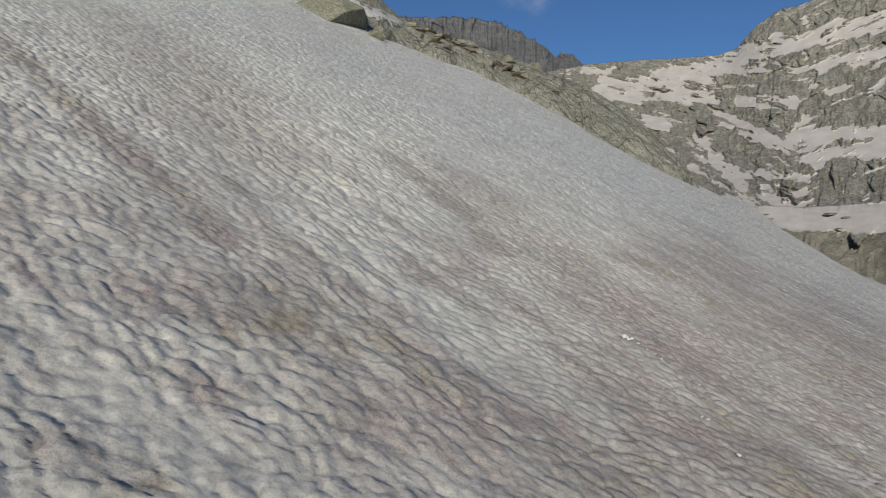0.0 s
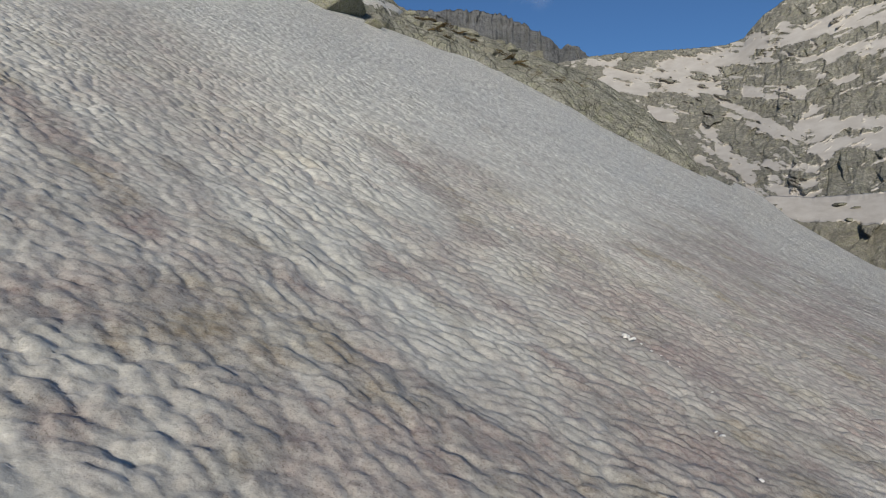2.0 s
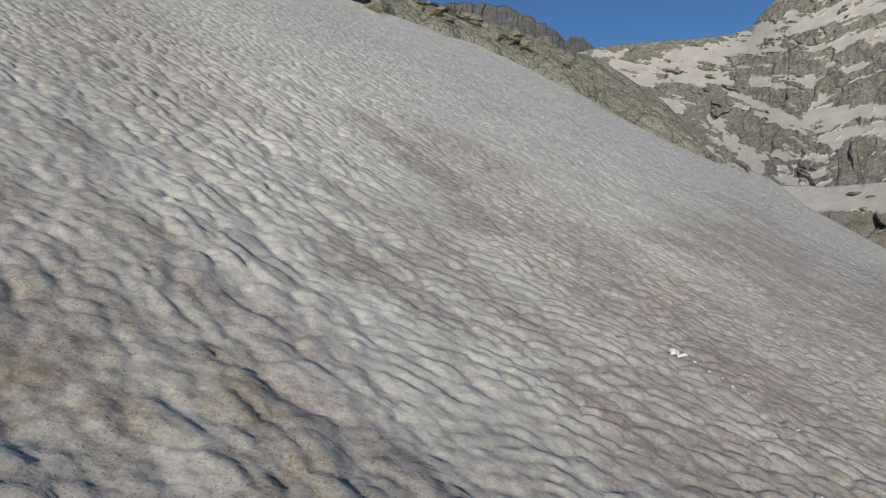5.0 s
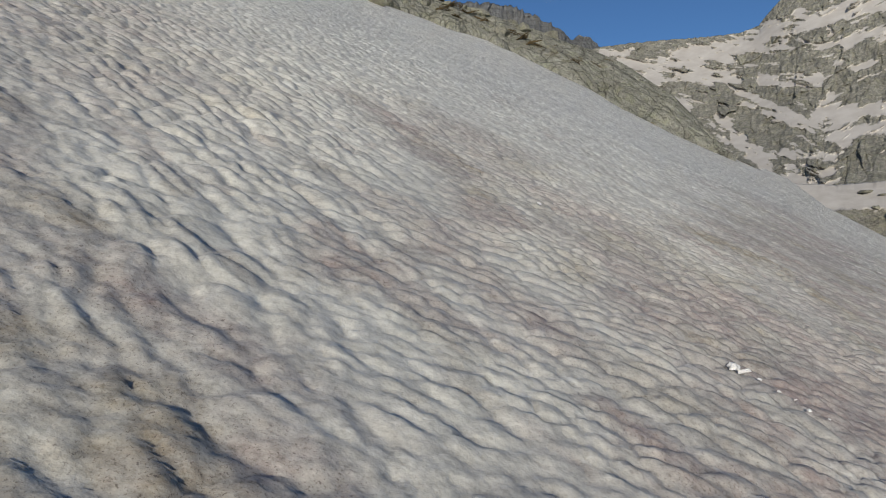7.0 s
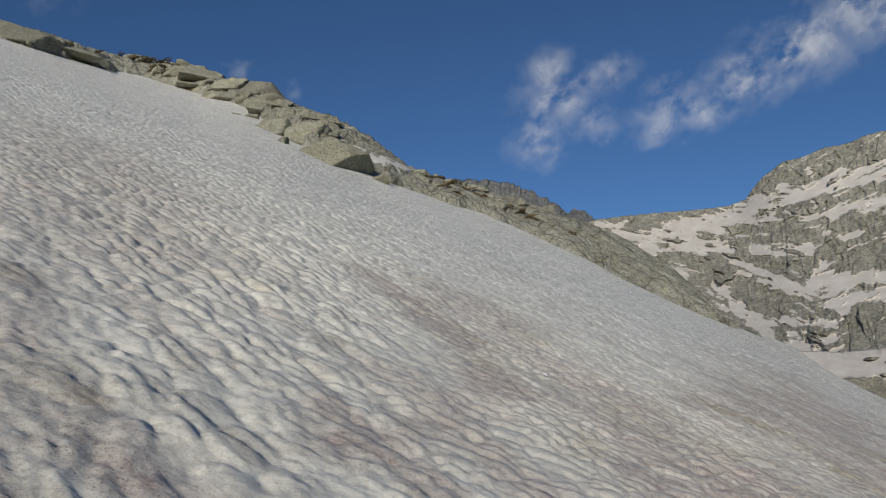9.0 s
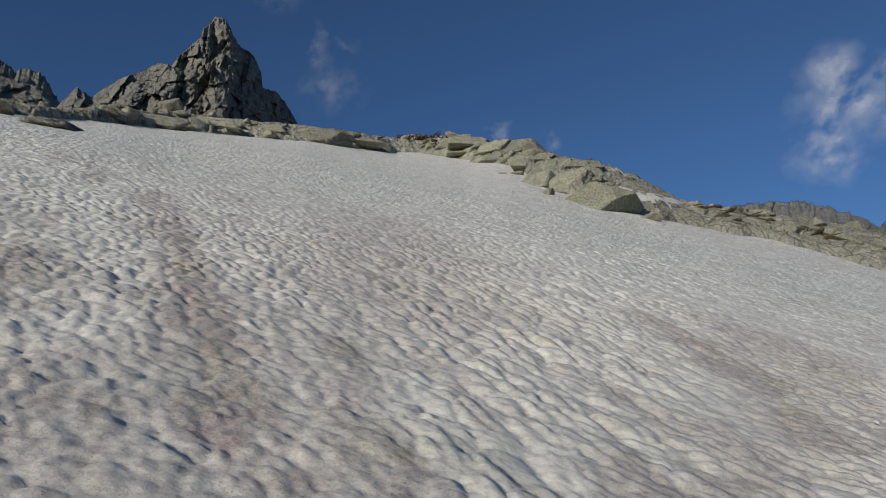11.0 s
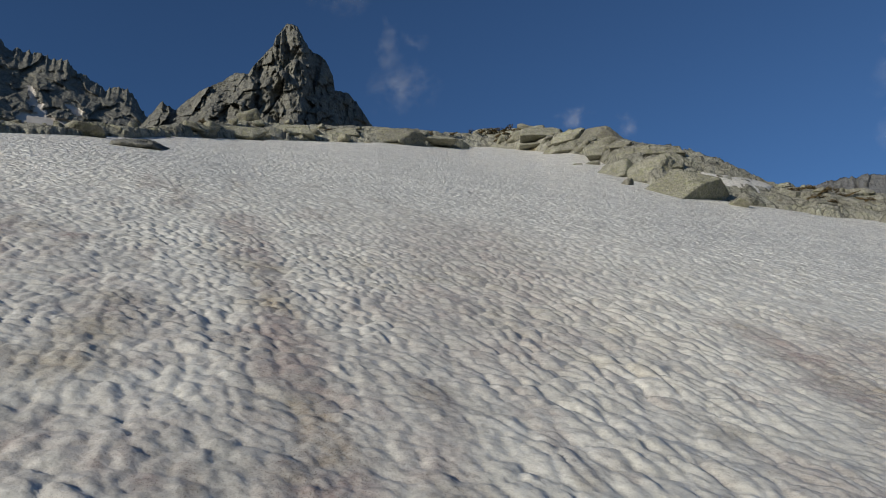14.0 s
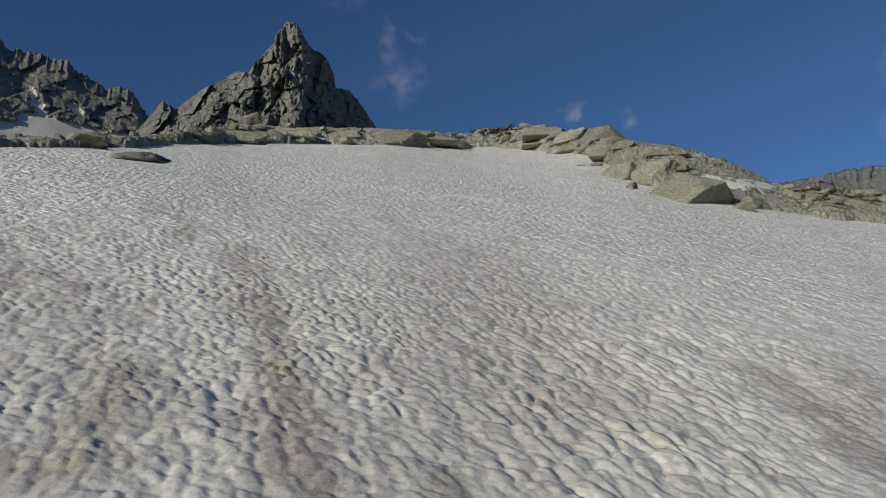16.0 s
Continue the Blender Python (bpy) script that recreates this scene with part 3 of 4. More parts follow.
FACE_SKY = [(-8, 14.0), (-11.6, 14.5), (-13.4, 14.6), (-16.3, 14.6), (-19.5, 14.5), (-21.6, 14.5), (-22.9, 14.9), (-23.3, 15.4), (-24.2, 16.3), (-25.8, 17.2), (-27.1, 17.3),
            (-28.7, 17.7), (-30.2, 17.7), (-31.3, 18.0), (-34, 18.2), (-40, 19), (-48, 18), (-60, 14)]
FIELDS = [(-13.0, 12.6, -20.3, 12.4, 0.95), (-13.6, 11.9, -21.5, 11.2, 0.26), (-17.0, 13.3, -23.1, 13.7, 0.6), (-10.1, 14.1, -13.6, 14.0, 0.18), (-22.3, 14.2, -28.6, 15.1, 0.55),
          (-28.6, 15.1, -36, 15.9, 0.72), (-23.1, 14.7, -25.7, 15.3, 0.32), (-27.5, 16.3, -27.7, 15.4, 0.2), (-23.1, 13.1, -24.4, 13.4, 0.24), (-25.7, 13.1, -27.5, 12.9, 0.17),
          (-28.2, 13.0, -34, 13.5, 0.40), (-27.9, 11.7, -28.2, 11.7, 0.28), (-28.9, 11.2, -30.0, 11.3, 0.21), (-27.4, 14.2, -27.4, 13.5, 0.12), (-23.1, 11.0, -26.8, 10.6, 0.40),
          (-27.3, 7.6, -35, 7.2, 1.2), (-27.4, 9.5, -27.1, 8.7, 0.32), (-21.1, 10.7, -23.8, 9.0, 0.2), (-23.4, 9.4, -26.8, 7.1, 0.27), (-21.5, 9.6, -26.4, 7.2, 0.17),
          (-15.1, 11.1, -17.8, 9.4, 0.2), (-15.7, 9.6, -17.0, 9.5, 0.13), (-17.8, 8.0, -18.4, 7.5, 0.14), (-18.5, 8.6, -19.5, 8.2, 0.14), (-19.9, 8.7, -21.5, 7.3, 0.2)]
FIELDS += [(-21.3, 7.1, -23.4, 4.9, 0.50), (-19.5, 6.3, -22.2, 4.5, 0.18), (-24.5, 5.7, -27.7, 5.1, 0.30), (-24.9, 4.4, -27.5, 3.7, 0.62), (-23.0, 3.4, -27.1, 3.3, 0.55), (-26.8, 6.9, -28.4, 6.2, 0.34)]
ISLETS = [(-17.5, 12.3, -18.2, 12.3, 0.13), (-19.2, 12.7, -19.9, 12.6, 0.13), (-20.8, 12.2, -21.6, 12.2, 0.16), (-29.2, 7.45, -31.4, 7.6, 0.22), (-16.2, 12.0, -16.6, 12.0, 0.08)]
tagged(new("mountain_face", massif("mountain_face", FACE, FACE_SKY, 1.0, 640, 1200, 27, 42, 43, 0.045, 360, 0.06, 1.0, streaks(FIELDS, 1.0, ISLETS), 1.6, 0.4, 0.5, None, 0.66, 0.65, 0.9)),
       "broad grey mountainside streaked with late snow", "mountain", kind="structure")
SHELF_SKY = [(-23.6, 3.0), (-25, 3.35), (-28, 3.1), (-32, 3.3), (-36, 3.8), (-42, 4), (-50, 2)]
tagged(new("rock_knoll", massif("rock_knoll", KNOLL, SHELF_SKY, -9, 150, 196, 5, 14, 53, 0.07, 150, 0.05, 2.2,
       streaks([(-24, 2.6, -36, 2.2, 1.15)]), 2.0, 0.3, deep=0.93, patchy=0.25)),
       "low cliffed rock knoll with a snow cap", "rock", kind="structure")


# ---- boulders and loose rocks ----
def at_bearing(b, el, r):
    return Vector((HUB.x - math.sin(radians(b)) * r, HUB.y + math.cos(radians(b)) * r, HUB_Z + r * math.tan(radians(el))))


def on_snow(b, r, lift=0.0):
    p = at_bearing(b, 0, r)
    return Vector((p.x, p.y, float(snow_height(np.array(p.x), np.array(p.y))) + lift))


def on_rocks(b, el, r):
    """The place on the rocks behind the snow that is seen under those angles from the hub, or the nearest to it beyond that distance."""
    across = np.linspace(0.0, 1.0, 80)
    x, y, z = rock_surface(b + 0 * across, across)
    far = np.hypot(x - HUB.x, y - HUB.y)
    rise = np.degrees(np.arctan2(z - HUB_Z, far))
    k = int(np.argmax((rise >= el) & (far > r - 8))) if np.any((rise >= el) & (far > r - 8)) else int(np.argmax(rise))
    return Vector((float(x[k]), float(y[k]), float(z[k])))


def rock_mesh(name, planes, mat, seed, detail=5, rough=0.05, edge=26):
    """A stone cut by flat faces (each: outward normal and distance), its edges worn and its faces uneven."""
    bm = bmesh.new()
    bmesh.ops.create_icosphere(bm, subdivisions=detail, radius=1)
    d = np.array([v.co for v in bm.verts])
    nrm = np.array([p[:3] for p in planes], float)
    nrm /= np.linalg.norm(nrm, axis=1)[:, None]
    off = np.array([p[3] for p in planes], float)
    dots = d @ nrm.T
    reach = np.where(dots > 0.02, off / np.maximum(dots, 0.02), 99)
    worn = -np.log(np.exp(-edge * reach / off.mean()).sum(1)) / edge * off.mean()
    p = d * np.minimum(worn, reach.min(1))[:, None]
    size = off.mean()
    q = p / size
    w = rough * size * (fbm(q[:, 0] * 1.6 + seed, q[:, 1] * 1.6, q[:, 2] * 1.6 + 0.1, 5, seed) + 0.5 * facets(q[:, 0] * 3 + q[:, 2], q[:, 1] * 3 - q[:, 2] * 1.5, seed))
    p = p + d * w[:, None]
    for v, c in zip(bm.verts, p):
        v.co = c
    for f in bm.faces:
        f.smooth = True
    me = bpy.data.meshes.new(name)
    bm.to_mesh(me)
    bm.free()
    me.materials.append(mat)
    return me


def face_view(place, b, turn=0.0, scale=(1, 1, 1)):
    """A pose whose x runs to the right for somebody who looks along that bearing."""
    return Matrix.LocRotScale(place, Euler((0, 0, radians(b + turn))), scale)


# the wedge-shaped boulder at the snow's edge: a broad lichened face, a tilted back and an overhanging end
wedge = rock_mesh("boulder", [(-0.06, -0.74, 0.67, 0.95), (-0.56, -0.10, 0.82, 1.40), (0.46, 0.05, 0.88, 1.62), (0.72, -0.30, -0.62, 2.75), (0, 1, 0.1, 2.4), (0, 0, -1, 2.6),
                              (-0.72, -0.66, 0.2, 3.0), (0.28, -0.62, 0.73, 1.25)], LICHEN, 3, 6, 0.03)
ob = tagged(new("boulder", wedge), "large wedge-shaped boulder with yellow-green lichen, half in snow", "boulder")
ob.matrix_world = face_view(at_bearing(10.9, 20.35, 60), 10.9)
ob = tagged(new("boulder", rock_mesh("boulder", [(-0.2, -0.8, 0.45, 1.5), (0.15, 0.1, 1, 1.45), (0.8, -0.5, 0.3, 2.0), (-0.85, -0.2, 0.5, 2.1), (0, 1, 0.2, 1.8), (0, 0, -1, 1.6),
                                                  (0.5, 0.2, 0.8, 1.8), (0.3, -0.9, -0.35, 1.7)], BOULDER, 5, 5, 0.05)), "big rounded grey boulder perched on the rock crest", "boulder")
ob.matrix_world = face_view(at_bearing(16.7, 24.75, 104), 16.7, 0, (1.25, 1.1, 1.0))
ob = tagged(new("boulder", rock_mesh("boulder", [(-0.35, -0.75, 0.6, 0.75), (0.9, -0.4, 0.1, 1.3), (0.1, 0.4, 0.9, 1.0), (-0.8, 0.1, 0.55, 1.25), (0, 1, 0, 1.3), (0, 0, -1, 1)], BOULDER, 9, 5, 0.05)),
            "pointed pale boulder at the snow's edge", "boulder")
ob.matrix_world = face_view(on_snow(15.6, 71, 0.35), 15.6, 0, (1.35, 1.0, 1.1))
ob = tagged(new("rock_outcrop", rock_mesh("rock_outcrop", [(-0.1, -0.6, 0.8, 0.5), (0, 0.1, 1, 0.5), (0.9, -0.3, 0.4, 1.3), (-0.9, -0.2, 0.4, 1.4), (0, 1, 0.3, 1.2), (0, 0, -1, 0.7), (0.5, -0.5, 0.7, 0.55), (-0.6, 0.2, 0.75, 0.62)], CRAG, 13, 5, 0.22)),
            "low dark rock outcrop melting out of the snow", "rock")
ob.matrix_world = face_view(on_snow(55.3, 45.2, -0.1), 55.3, 0, (1.35, 1.2, 1.0))

# jointed blocks and slabs along the crest: bearing, height angle, distance, half width, half height, depth over width, turn, label
def block_mesh(seed):
    rng = random.Random(seed)
    t = lambda a: rng.uniform(-a, a)
    planes = [(1, t(0.35), t(0.25), 1.0), (-1, t(0.35), 0.15 + t(0.25), 1.0), (t(0.3), -1, 0.25 + t(0.3), 0.95), (t(0.3), 1, 0.1, 1.0), (t(0.22), -0.12 + t(0.15), 1, 0.92), (0, 0, -1, 2.2),
              (0.7 * rng.choice((-1, 1)), -0.55, 0.7, 1.12), (rng.choice((-1, 1)), 0.2, 0.9, 1.22)]
    return rock_mesh("granite_block", planes, BOULDER, seed, 5, 0.13, 13)


BLOCKS = [block_mesh(200 + k) for k in range(6)]
SMOOTH_SLAB, CRACKED, CREST = "smooth grey granite slab beside the snow", "cracked pale granite block with dark joints", "weathered granite block on the rocky crest"
for k, (b, el, r, wide, high, deep, turn, label) in enumerate([
        (12.6, 22.2, 68, 2.1, 1.5, 0.8, -12, CRACKED), (11.2, 22.0, 70, 1.6, 1.2, 0.9, 25, CRACKED), (14.8, 23.4, 74, 0.8, 0.85, 1, 10, CRACKED), (14.1, 23.4, 72, 0.6, 1.1, 1.1, -20, CRACKED),
        (15.0, 23.9, 92, 1.6, 0.5, 0.8, 5, CREST), (13.4, 23.3, 86, 1.5, 0.55, 0.8, -8, CREST), (16.5, 23.75, 78, 2.4, 0.8, 0.5, 6, SMOOTH_SLAB), (19.6, 24.2, 86, 3.4, 0.85, 0.45, 4, SMOOTH_SLAB),
        (22.7, 24.75, 92, 2.0, 0.6, 0.6, -5, SMOOTH_SLAB), (21.6, 25.6, 110, 4.4, 1.5, 0.6, 8, CREST), (19.1, 25.1, 107, 3.0, 1.2, 0.8, -15, CREST), (11.6, 22.7, 84, 2.2, 0.6, 0.7, 12, CRACKED),
        (6.7, 18.15, 61, 1.7, 0.5, 0.7, -14, SMOOTH_SLAB), (3.9, 19.25, 74, 0.36, 0.5, 1, 30, CREST), (-1.4, 17.75, 72, 1.1, 0.6, 0.8, 18, CREST), (3.1, 19.0, 74, 0.8, 0.35, 0.9, -10, CREST),
        (47.9, 25.9, 90, 3.4, 0.95, 0.5, 6, CREST), (43.6, 26.45, 96, 3.2, 0.95, 0.5, -7, CREST), (51.5, 25.6, 84, 2.2, 0.75, 0.6, 12, CREST), (34.7, 26.2, 104, 4.6, 1.8, 0.5, -5, SMOOTH_SLAB),
        (31.2, 25.7, 104, 3.2, 0.9, 0.5, 7, SMOOTH_SLAB), (30.2, 25.1, 101, 2.6, 0.5, 0.5, -4, SMOOTH_SLAB), (26.5, 26.2, 118, 2.4, 0.8, 0.6, 9, CREST), (39.0, 26.4, 102, 2.4, 0.8, 0.6, -11, CREST)]):
    stone = tagged(new("granite_block", BLOCKS[k % 6]), label, "rock", "granite blocks above the snow")
    stone.matrix_world = face_view(on_rocks(b, el, r) - Vector((0, 0, 0.25 * high)), b, turn, (0.85 * wide, 0.85 * wide * deep, 0.58 * high))

KINDS = [rock_mesh("loose_rock", [(*[random.uniform(-1, 1) for _ in range(3)], random.uniform(0.55, 1.0)) for _ in range(9)] +
                   [(0, 0, -1, 0.8), (0, 0, 1, 0.75), (1, 0, 0, 1), (-1, 0, 0, 1), (0, 1, 0, 1), (0, -1, 0, 1)], BOULDER, 20 + k, 4, 0.08) for k in range(7)]


for b, r, size, flat in ((17.6, 84, 0.75, 0.45), (18.7, 83, 0.45, 0.4), (14.75, 61, 0.6, 0.8), (6.4, 59.5, 0.8, 0.5), (30.0, 113, 2.6, 0.5), (59.8, 52.5, 1.3, 0.32), (56.9, 57.5, 0.4, 1.0)):
    stone = tagged(new("loose_rock", KINDS[int(b) % 7]), "weathered rock sticking out of the snow", "rock", "rocks in the snow")
    stone.matrix_world = face_view(on_snow(b, r, 0.1 * size), b, 20 * b, (size * 1.5, size, size * flat))


# dark rocks on the snow of the knoll: bearing, height angle, half width, half height
for b, el, wide, high in ((-29.6, 2.56, 2.3, 0.45), (-30.2, 1.42, 1.1, 0.55), (-25.6, 2.3, 0.6, 0.3), (-25.1, 2.65, 1.2, 0.25), (-30.6, 2.3, 1.3, 0.3)):
    stone = tagged(new("loose_rock", KINDS[int(-b * 10) % 7]), "dark rock melting out of the knoll's snow", "rock", "rocks on the knoll")
    stone.matrix_world = face_view(at_bearing(b, el, 150 + 46 * ((el + 9) / 12.3) ** 2.2), b, 15 * b, (wide, wide * 0.7, high))


def scatter(first, last, count, near, far, smallest, biggest, label):
    for k in range(count):
        b = first + (last - first) * (k + random.uniform(0.1, 0.9)) / count
        s = random.uniform(near, far)
        x, y, z = (float(v) for v in rock_surface(b, s))
        size = smallest * (biggest / smallest) ** random.random()
        stone = tagged(new("loose_rock", KINDS[k % 7]), label, "rock", "rocks above the snow")
        stone.matrix_world = Matrix.LocRotScale((x, y, z + 0.02 * size), Euler((random.uniform(-0.3, 0.3), random.uniform(-0.3, 0.3), random.uniform(0, 6.3))),
                                                (size * random.uniform(0.9, 1.6), size * random.uniform(0.8, 1.2), size * random.uniform(0.5, 0.9)))


scatter(15, 27, 24, 0.05, 0.8, 0.5, 1.5, "angular grey granite block among the slabs")
scatter(27, 52, 34, 0.0, 0.7, 0.4, 1.3, "weathered granite block on the rocky crest")
scatter(52, 68, 22, 0.0, 0.6, 0.2, 0.4, "small weathered granite block at the snow's edge")
scatter(-8, 6, 14, 0.35, 1.0, 0.25, 0.8, "small stone lying on the granite slab")


HEATH, _hn, _hl, _hb = material("dry_heath")
_hl.new(ramp(_hn, _hl, noise_node(_hn, _hl, mapped(_hn, _hl), 6, 3), [(0.3, (0.055, 0.045, 0.022)), (0.7, (0.15, 0.105, 0.045))]), _hb.inputs["Base Color"])
_hb.inputs["Roughness"].default_value = 0.9


def heath_mesh(seed, blades=420):
    """A low cushion of dry heath: many small leaves that stand up from the ground."""
    rng = np.random.default_rng(seed)
    a, d = rng.uniform(0, 2 * np.pi, blades), np.sqrt(rng.uniform(0, 1, blades))
    base = np.stack([d * np.cos(a), d * np.sin(a), 0 * a], 1) * (1 + 0.25 * np.sin(3 * a + seed))[:, None]
    tall = (0.55 - 0.4 * d) * rng.uniform(0.5, 1.2, blades)
    turn = rng.uniform(0, 2 * np.pi, blades)
    side = np.stack([np.cos(turn), np.sin(turn), 0 * a], 1) * 0.07
    tip = base + np.stack([rng.normal(0, 0.10, blades), rng.normal(0, 0.10, blades), tall], 1)
    mid = base * 0.5 + tip * 0.5
    co = np.stack([base - 0.3 * side, mid + side, tip, mid - side], 1).reshape(-1, 3)
    return mesh_from("heath", co, np.arange(4 * blades).reshape(-1, 4), HEATH, shade=False)


SHRUBS = [heath_mesh(k) for k in range(3)]
for k, (b, s_, size) in enumerate([(-1.9, 0.45, 0.6), (-2.6, 0.5, 0.4), (0.1, 0.3, 0.6), (0.9, 0.45, 0.7), (0.6, 0.72, 0.8), (1.6, 0.4, 0.7), (2.2, 0.6, 0.6), (2.6, 0.8, 0.7), (-4.4, 0.55, 0.4),
                                   (24.6, 0.75, 1.6), (25.2, 0.6, 1.4), (25.9, 0.7, 1.5), (23.9, 0.6, 1.2), (26.6, 0.8, 1.2), (31.5, 0.6, 1.0), (40.5, 0.4, 0.9), (46.2, 0.5, 0.9), (51.0, 0.5, 0.8), (27.6, 0.85, 1.1), (-7.6, 0.4, 0.4), (1.9, 0.95, 0.9), (1.4, 0.95, 0.8), (0.3, 0.85, 0.8), (-0.4, 0.75, 0.9), (-0.9, 0.72, 0.9), (-1.5, 0.66, 0.9), (-2.3, 0.62, 0.8), (-4.6, 0.45, 0.8), (-5.2, 0.38, 0.9), (-5.8, 0.32, 0.9), (-6.4, 0.3, 0.8), (-9.3, 0.26, 0.6)]):
    x, y, z = (float(v) for v in rock_surface(b, s_))
    shrub = tagged(new("heath_shrub", SHRUBS[k % 3]), "low brown cushion of dry heath on the rocks", "shrub", "heath on the rocks")
    shrub.matrix_world = Matrix.LocRotScale((x, y, z - 0.12), Euler((0.35, -0.2, k * 1.3)), (size * 1.2, size * 0.9, size * 0.5))


for k, (b, el, size) in enumerate([(26.9, 26.0, 1.5), (26.3, 25.9, 1.6), (25.6, 25.9, 1.7), (25.0, 25.7, 1.6), (24.4, 25.6, 1.5), (24.0, 25.3, 1.3), (25.3, 25.4, 1.2), (23.6, 25.6, 1.1), (38.2, 26.2, 0.9), (29.6, 26.0, 1.0)]):
    shrub = tagged(new("heath_shrub", SHRUBS[k % 3]), "low brown cushion of dry heath on the rocks", "shrub", "heath on the rocks")
    shrub.matrix_world = Matrix.LocRotScale(on_rocks(b, el, 90), Euler((0.35, -0.2, k * 2.1)), (size * 1.3, size, size * 0.7))


def snow_patch(b0, e0, b1, e1, half, label):
    """A tongue of snow draped over the rocks: bearing and height angle of both ends, half width as an angle."""
    t, w = np.meshgrid(np.linspace(0, 1, 70), np.linspace(-1, 1, 15))
    env = half * np.sqrt(np.clip(1 - (2 * t - 1) ** 4, 0, 1)) * (1 + 0.35 * vnoise(t * 7, t * 0 + b0, None, 7))
    b, el = b0 + (b1 - b0) * t, e0 + (e1 - e0) * t + w * env
    s = np.zeros(t.shape)
    across = np.linspace(0.02, 1.0, 60)
    for k in range(t.shape[1]):
        x, y, z = rock_surface(b[0, k] + 0 * across, across)
        rise = np.maximum.accumulate(np.degrees(np.arctan2(z - HUB_Z, np.hypot(x - HUB.x, y - HUB.y))))
        s[:, k] = np.interp(el[:, k], rise + 1e-5 * across, across)
    for _ in range(3):
        s[:, 1:-1] = (s[:, :-2] + s[:, 2:] + 2 * s[:, 1:-1]) / 4
    x, y, z = rock_surface(b, s)
    for _ in range(25):
        for grid in (y, z):
            grid[1:-1] = (grid[:-2] + grid[2:] + 2 * grid[1:-1]) / 4
            grid[:, 1:-1] = (grid[:, :-2] + grid[:, 2:] + 2 * grid[:, 1:-1]) / 4
    z = z + 0.35 * (1 - w ** 2) - 0.05
    me = mesh_from("snow_patch", np.stack([x, y, z], -1).reshape(-1, 3), sheet_faces(*t.shape), SNOW, {"dirt": np.full(t.size, 0.25), "afar": np.full(t.size, 0.5), "east": np.full(t.size, 1.0)})
    tagged(new("snow_patch", me), label, "snow patch")


snow_patch(10.0, 21.05, 3.8, 18.95, 0.44, "narrow tongue of leftover snow on the slab")


# ---- bright lumps of fresh ice on the old snow ----
def ice_lump(x, y, size, seed):
    ob = tagged(new("ice_lump", rock_mesh("ice_lump", [(0, 0, 1, 0.5), (1, 0, 0.3, 1), (-1, 0.2, 0.3, 1), (0, 1, 0.3, 0.8), (0, -1, 0.5, 0.7), (0, 0, -1, 0.5), (0.6, -0.6, 0.5, 0.9)], ICE, seed, 4, 0.4, 9)),
                "bright lump of clean ice on the snow", "ice lump", "ice lumps on the snow")
    z = float(snow_height(np.array(x), np.array(y)))
    ob.matrix_world = Matrix.LocRotScale((x, y, z + 0.02), Euler((0.2, 0.35, FALL + 1.7 * seed)), (size * 0.75, size * 0.65, size * 0.55))


ICE, _n, _l, _b = material("clean_ice")
_b.inputs["Base Color"].default_value = (0.72, 0.72, 0.71, 1)
_b.inputs["Roughness"].default_value = 0.3
bumped(_n, _l, _b, noise_node(_n, _l, mapped(_n, _l), 30, 4), 0.4, 0.02)
for k, (x, y, size) in enumerate([(3.16, 12.12, 0.085), (3.23, 12.08, 0.06), (3.13, 12.09, 0.05), (3.36, 12.04, 0.022), (3.47, 11.90, 0.026), (3.60, 11.86, 0.016), (3.66, 11.73, 0.022), (3.82, 11.70, 0.015),
                                  (3.72, 9.86, 0.04), (3.66, 9.90, 0.022), (3.85, 9.1, 0.03), (1.8, 16.1, 0.04), (4.1, 11.2, 0.02)]):
    ice_lump(x, y, size, 60 + k)


# ---- clouds ----
def cloud_material():
    m, n, l, bsdf = material("thin_cloud")
    n.remove(bsdf)
    out = n["Material Output"]
    clear, lit, through_light, mixed, add = (n.new(k) for k in ("ShaderNodeBsdfTransparent", "ShaderNodeBsdfDiffuse", "ShaderNodeBsdfTranslucent", "ShaderNodeMixShader", "ShaderNodeMixShader"))
    for s in (lit, through_light):
        s.inputs["Color"].default_value = (0.82, 0.83, 0.87, 1)
    l.new(lit.outputs[0], add.inputs[1])
    l.new(through_light.outputs[0], add.inputs[2])
    add.inputs[0].default_value = 0.35
    thick = maths(n, l, "MULTIPLY", attr(n, "thick"), ramp(n, l, noise_node(n, l, mapped(n, l), 0.005, 5, 0.55, 1.0), [(0.28, 0.6), (0.72, 1.0)]))
    l.new(thick, mixed.inputs[0])
    l.new(clear.outputs[0], mixed.inputs[1])
    l.new(add.outputs[0], mixed.inputs[2])
    l.new(mixed.outputs[0], out.inputs["Surface"])
    return m


CLOUD = cloud_material()


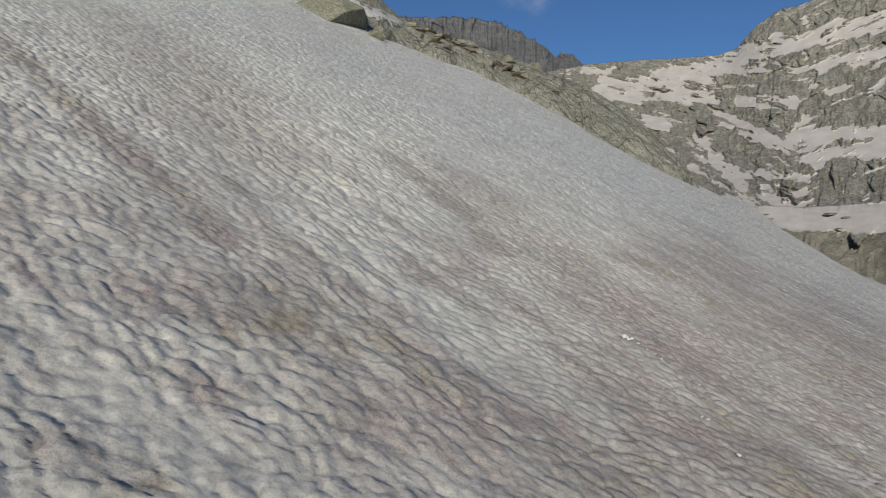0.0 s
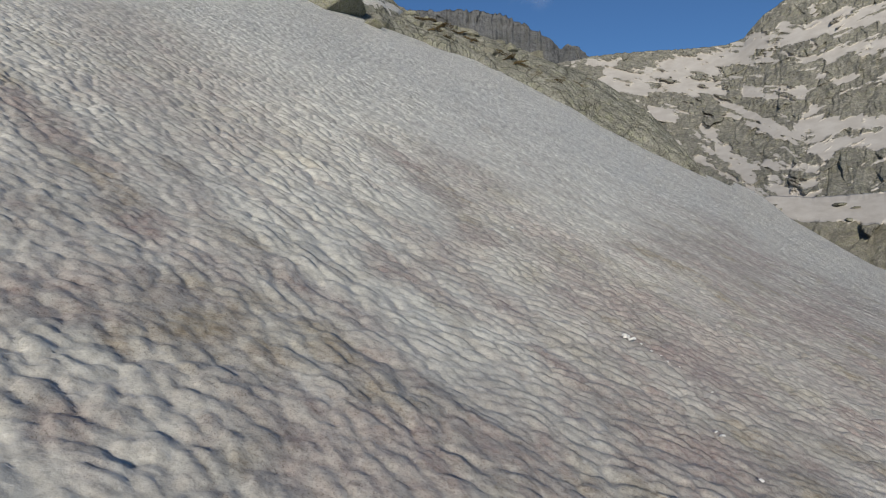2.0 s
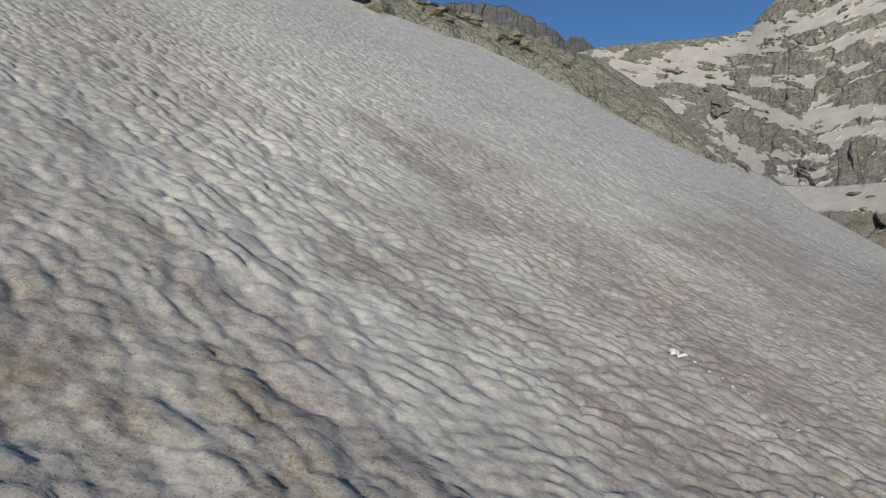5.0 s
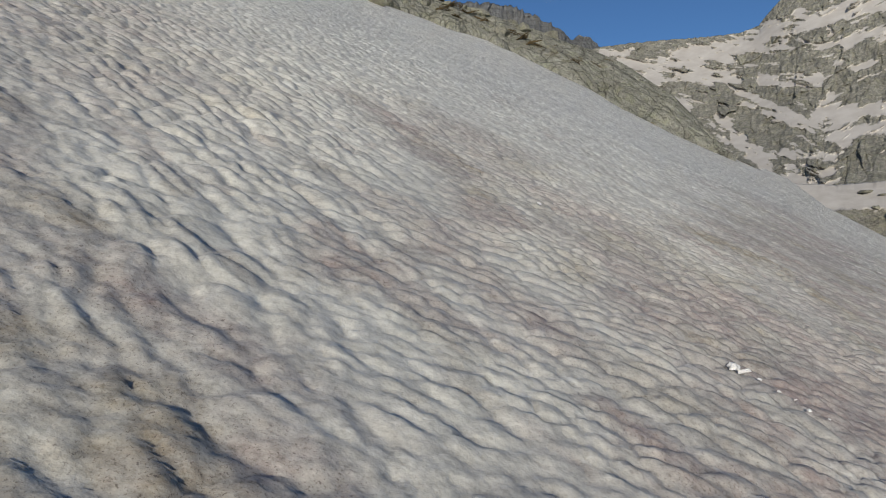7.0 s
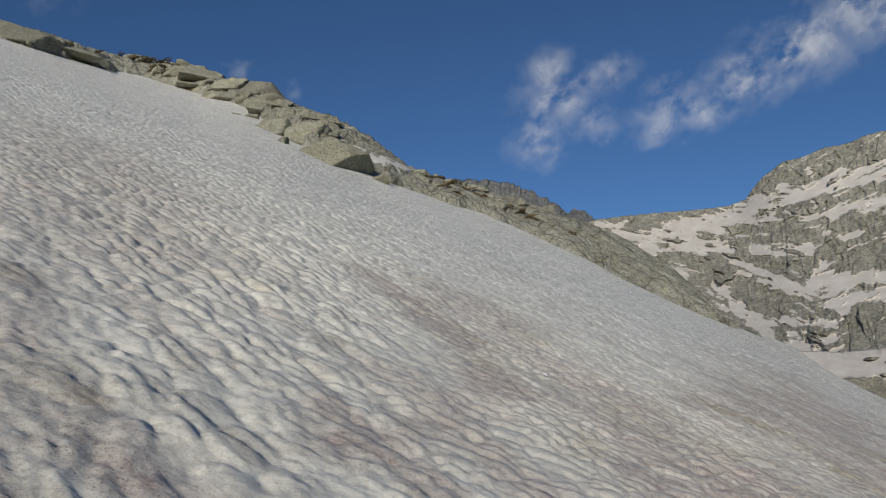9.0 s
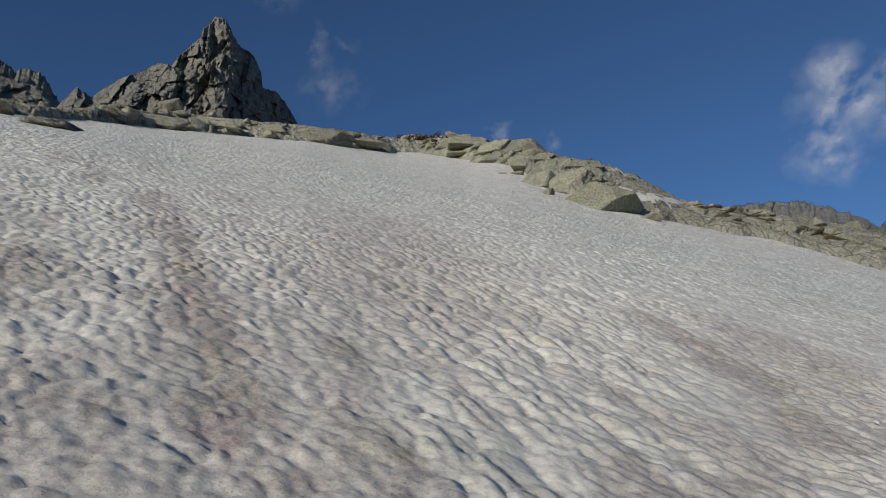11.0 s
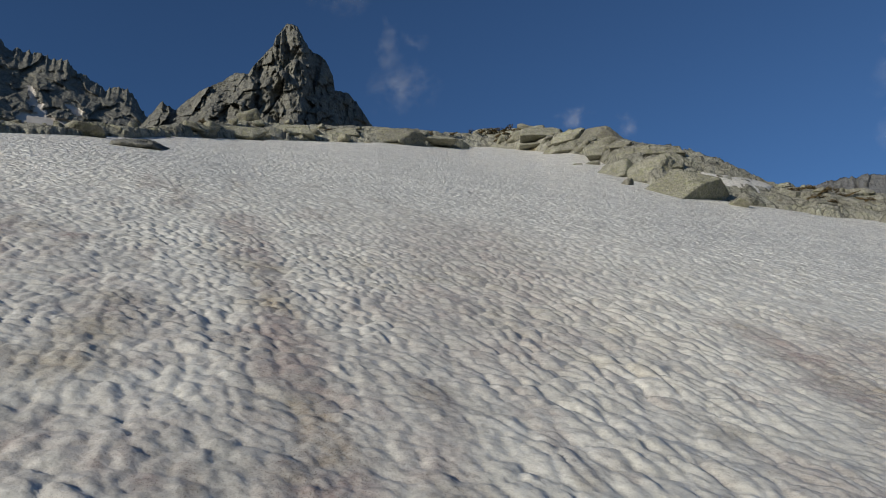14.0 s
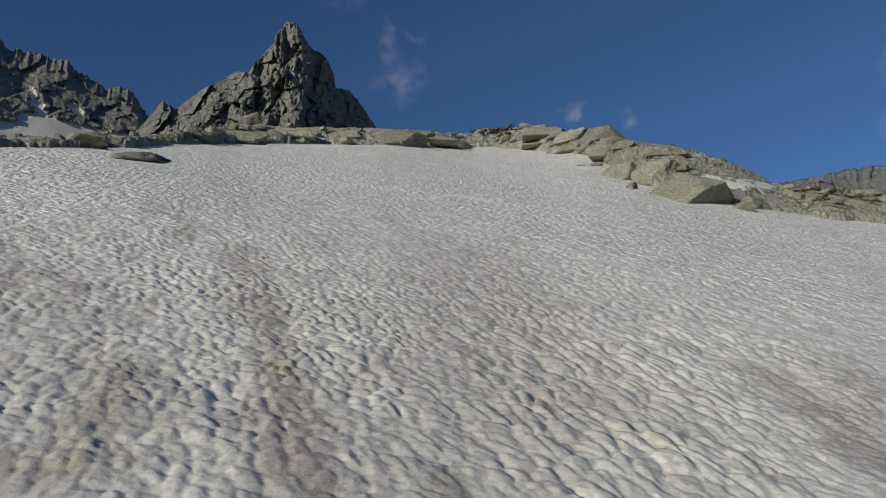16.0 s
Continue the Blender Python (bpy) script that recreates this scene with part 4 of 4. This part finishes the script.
def cloud(blobs, seed, label):
    """A thin sheet of cloud far off; blobs: bearing, height angle, half width, half height, thickness."""
    k = np.array(blobs, float)
    b = np.arange((k[:, 0] - 2.2 * k[:, 2]).min(), (k[:, 0] + 2.2 * k[:, 2]).max(), 0.09)
    e = np.arange((k[:, 1] - 2.2 * k[:, 3]).min(), (k[:, 1] + 2.2 * k[:, 3]).max(), 0.09)
    gb, ge = np.meshgrid(b, e)
    wb, we = gb + 1.0 * fbm(gb * 0.8, ge * 0.8, None, 6, seed, False, 0.62), ge + 1.0 * fbm(gb * 0.8, ge * 0.8, None, 6, seed + 1, False, 0.62)
    thick = np.zeros(gb.shape)
    for cb, ce, hb, he, much in blobs:
        thick = np.maximum(thick, much * np.exp(-(((wb - cb) / hb) ** 2 + ((we - ce) / he) ** 2) ** 0.8))
    p, q = turned(gb, ge, -30)
    thick = 0.85 * thick * smooth(-0.75, 0.35, fbm(p * 0.5, q * 0.85, None, 7, seed + 2, False, 0.6))
    rim = np.minimum.reduce([gb - b[0], b[-1] - gb, ge - e[0], e[-1] - ge])
    thick = np.clip(thick - 0.03, 0, 1) * smooth(0, 0.6, rim)
    r = 3600.0
    c, s_ = np.cos(np.radians(ge)), np.sin(np.radians(ge))
    co = np.stack([HUB.x - np.sin(np.radians(gb)) * c * r, HUB.y + np.cos(np.radians(gb)) * c * r, HUB_Z + s_ * r], -1)
    me = mesh_from("cloud", co.reshape(-1, 3), sheet_faces(*gb.shape), CLOUD, {"thick": thick.ravel()})
    ob = tagged(new("cloud", me), label, "cloud", "clouds", "structure")
    ob.visible_shadow = False


cloud([(-8.2, 26.4, 1.8, 1.4, 0.7), (-8.9, 24.0, 2.4, 1.8, 0.8), (-7.0, 21.2, 1.8, 1.6, 0.7), (-12.0, 22.2, 1.6, 1.0, 0.5), (-13.6, 26.0, 2.2, 0.9, 0.5), (-10.8, 25.4, 2.4, 1.2, 0.6)], 3, "thin torn white cloud in a blue sky")
cloud([(-17.0, 21.6, 1.6, 1.4, 0.65), (-20.6, 22.0, 2.0, 1.2, 0.75), (-18.4, 23.4, 1.8, 1.2, 0.6), (-24.2, 23.8, 2.6, 1.5, 0.9), (-28.0, 25.0, 3.2, 1.7, 0.95), (-33.0, 26.4, 4.0, 1.9, 0.95), (-39, 27.5, 5, 2.2, 0.9)], 8, "long streak of white cloud above the mountain")
cloud([(35.2, 33.4, 0.6, 1.5, 0.30), (34.9, 31.4, 1.0, 1.3, 0.26), (34.2, 29.6, 2.6, 1.2, 0.34), (32.4, 29.8, 0.7, 1.1, 0.30), (33.0, 33.2, 1.3, 0.5, 0.2)], 14, "faint wisp of cloud")
cloud([(18.6, 26.3, 1.3, 0.6, 0.4), (14.2, 25.2, 0.7, 0.7, 0.3)], 21, "small wisp of cloud over the crest")
cloud([(39.6, 36.2, 2.4, 0.9, 0.25)], 27, "faint high wisp of cloud")
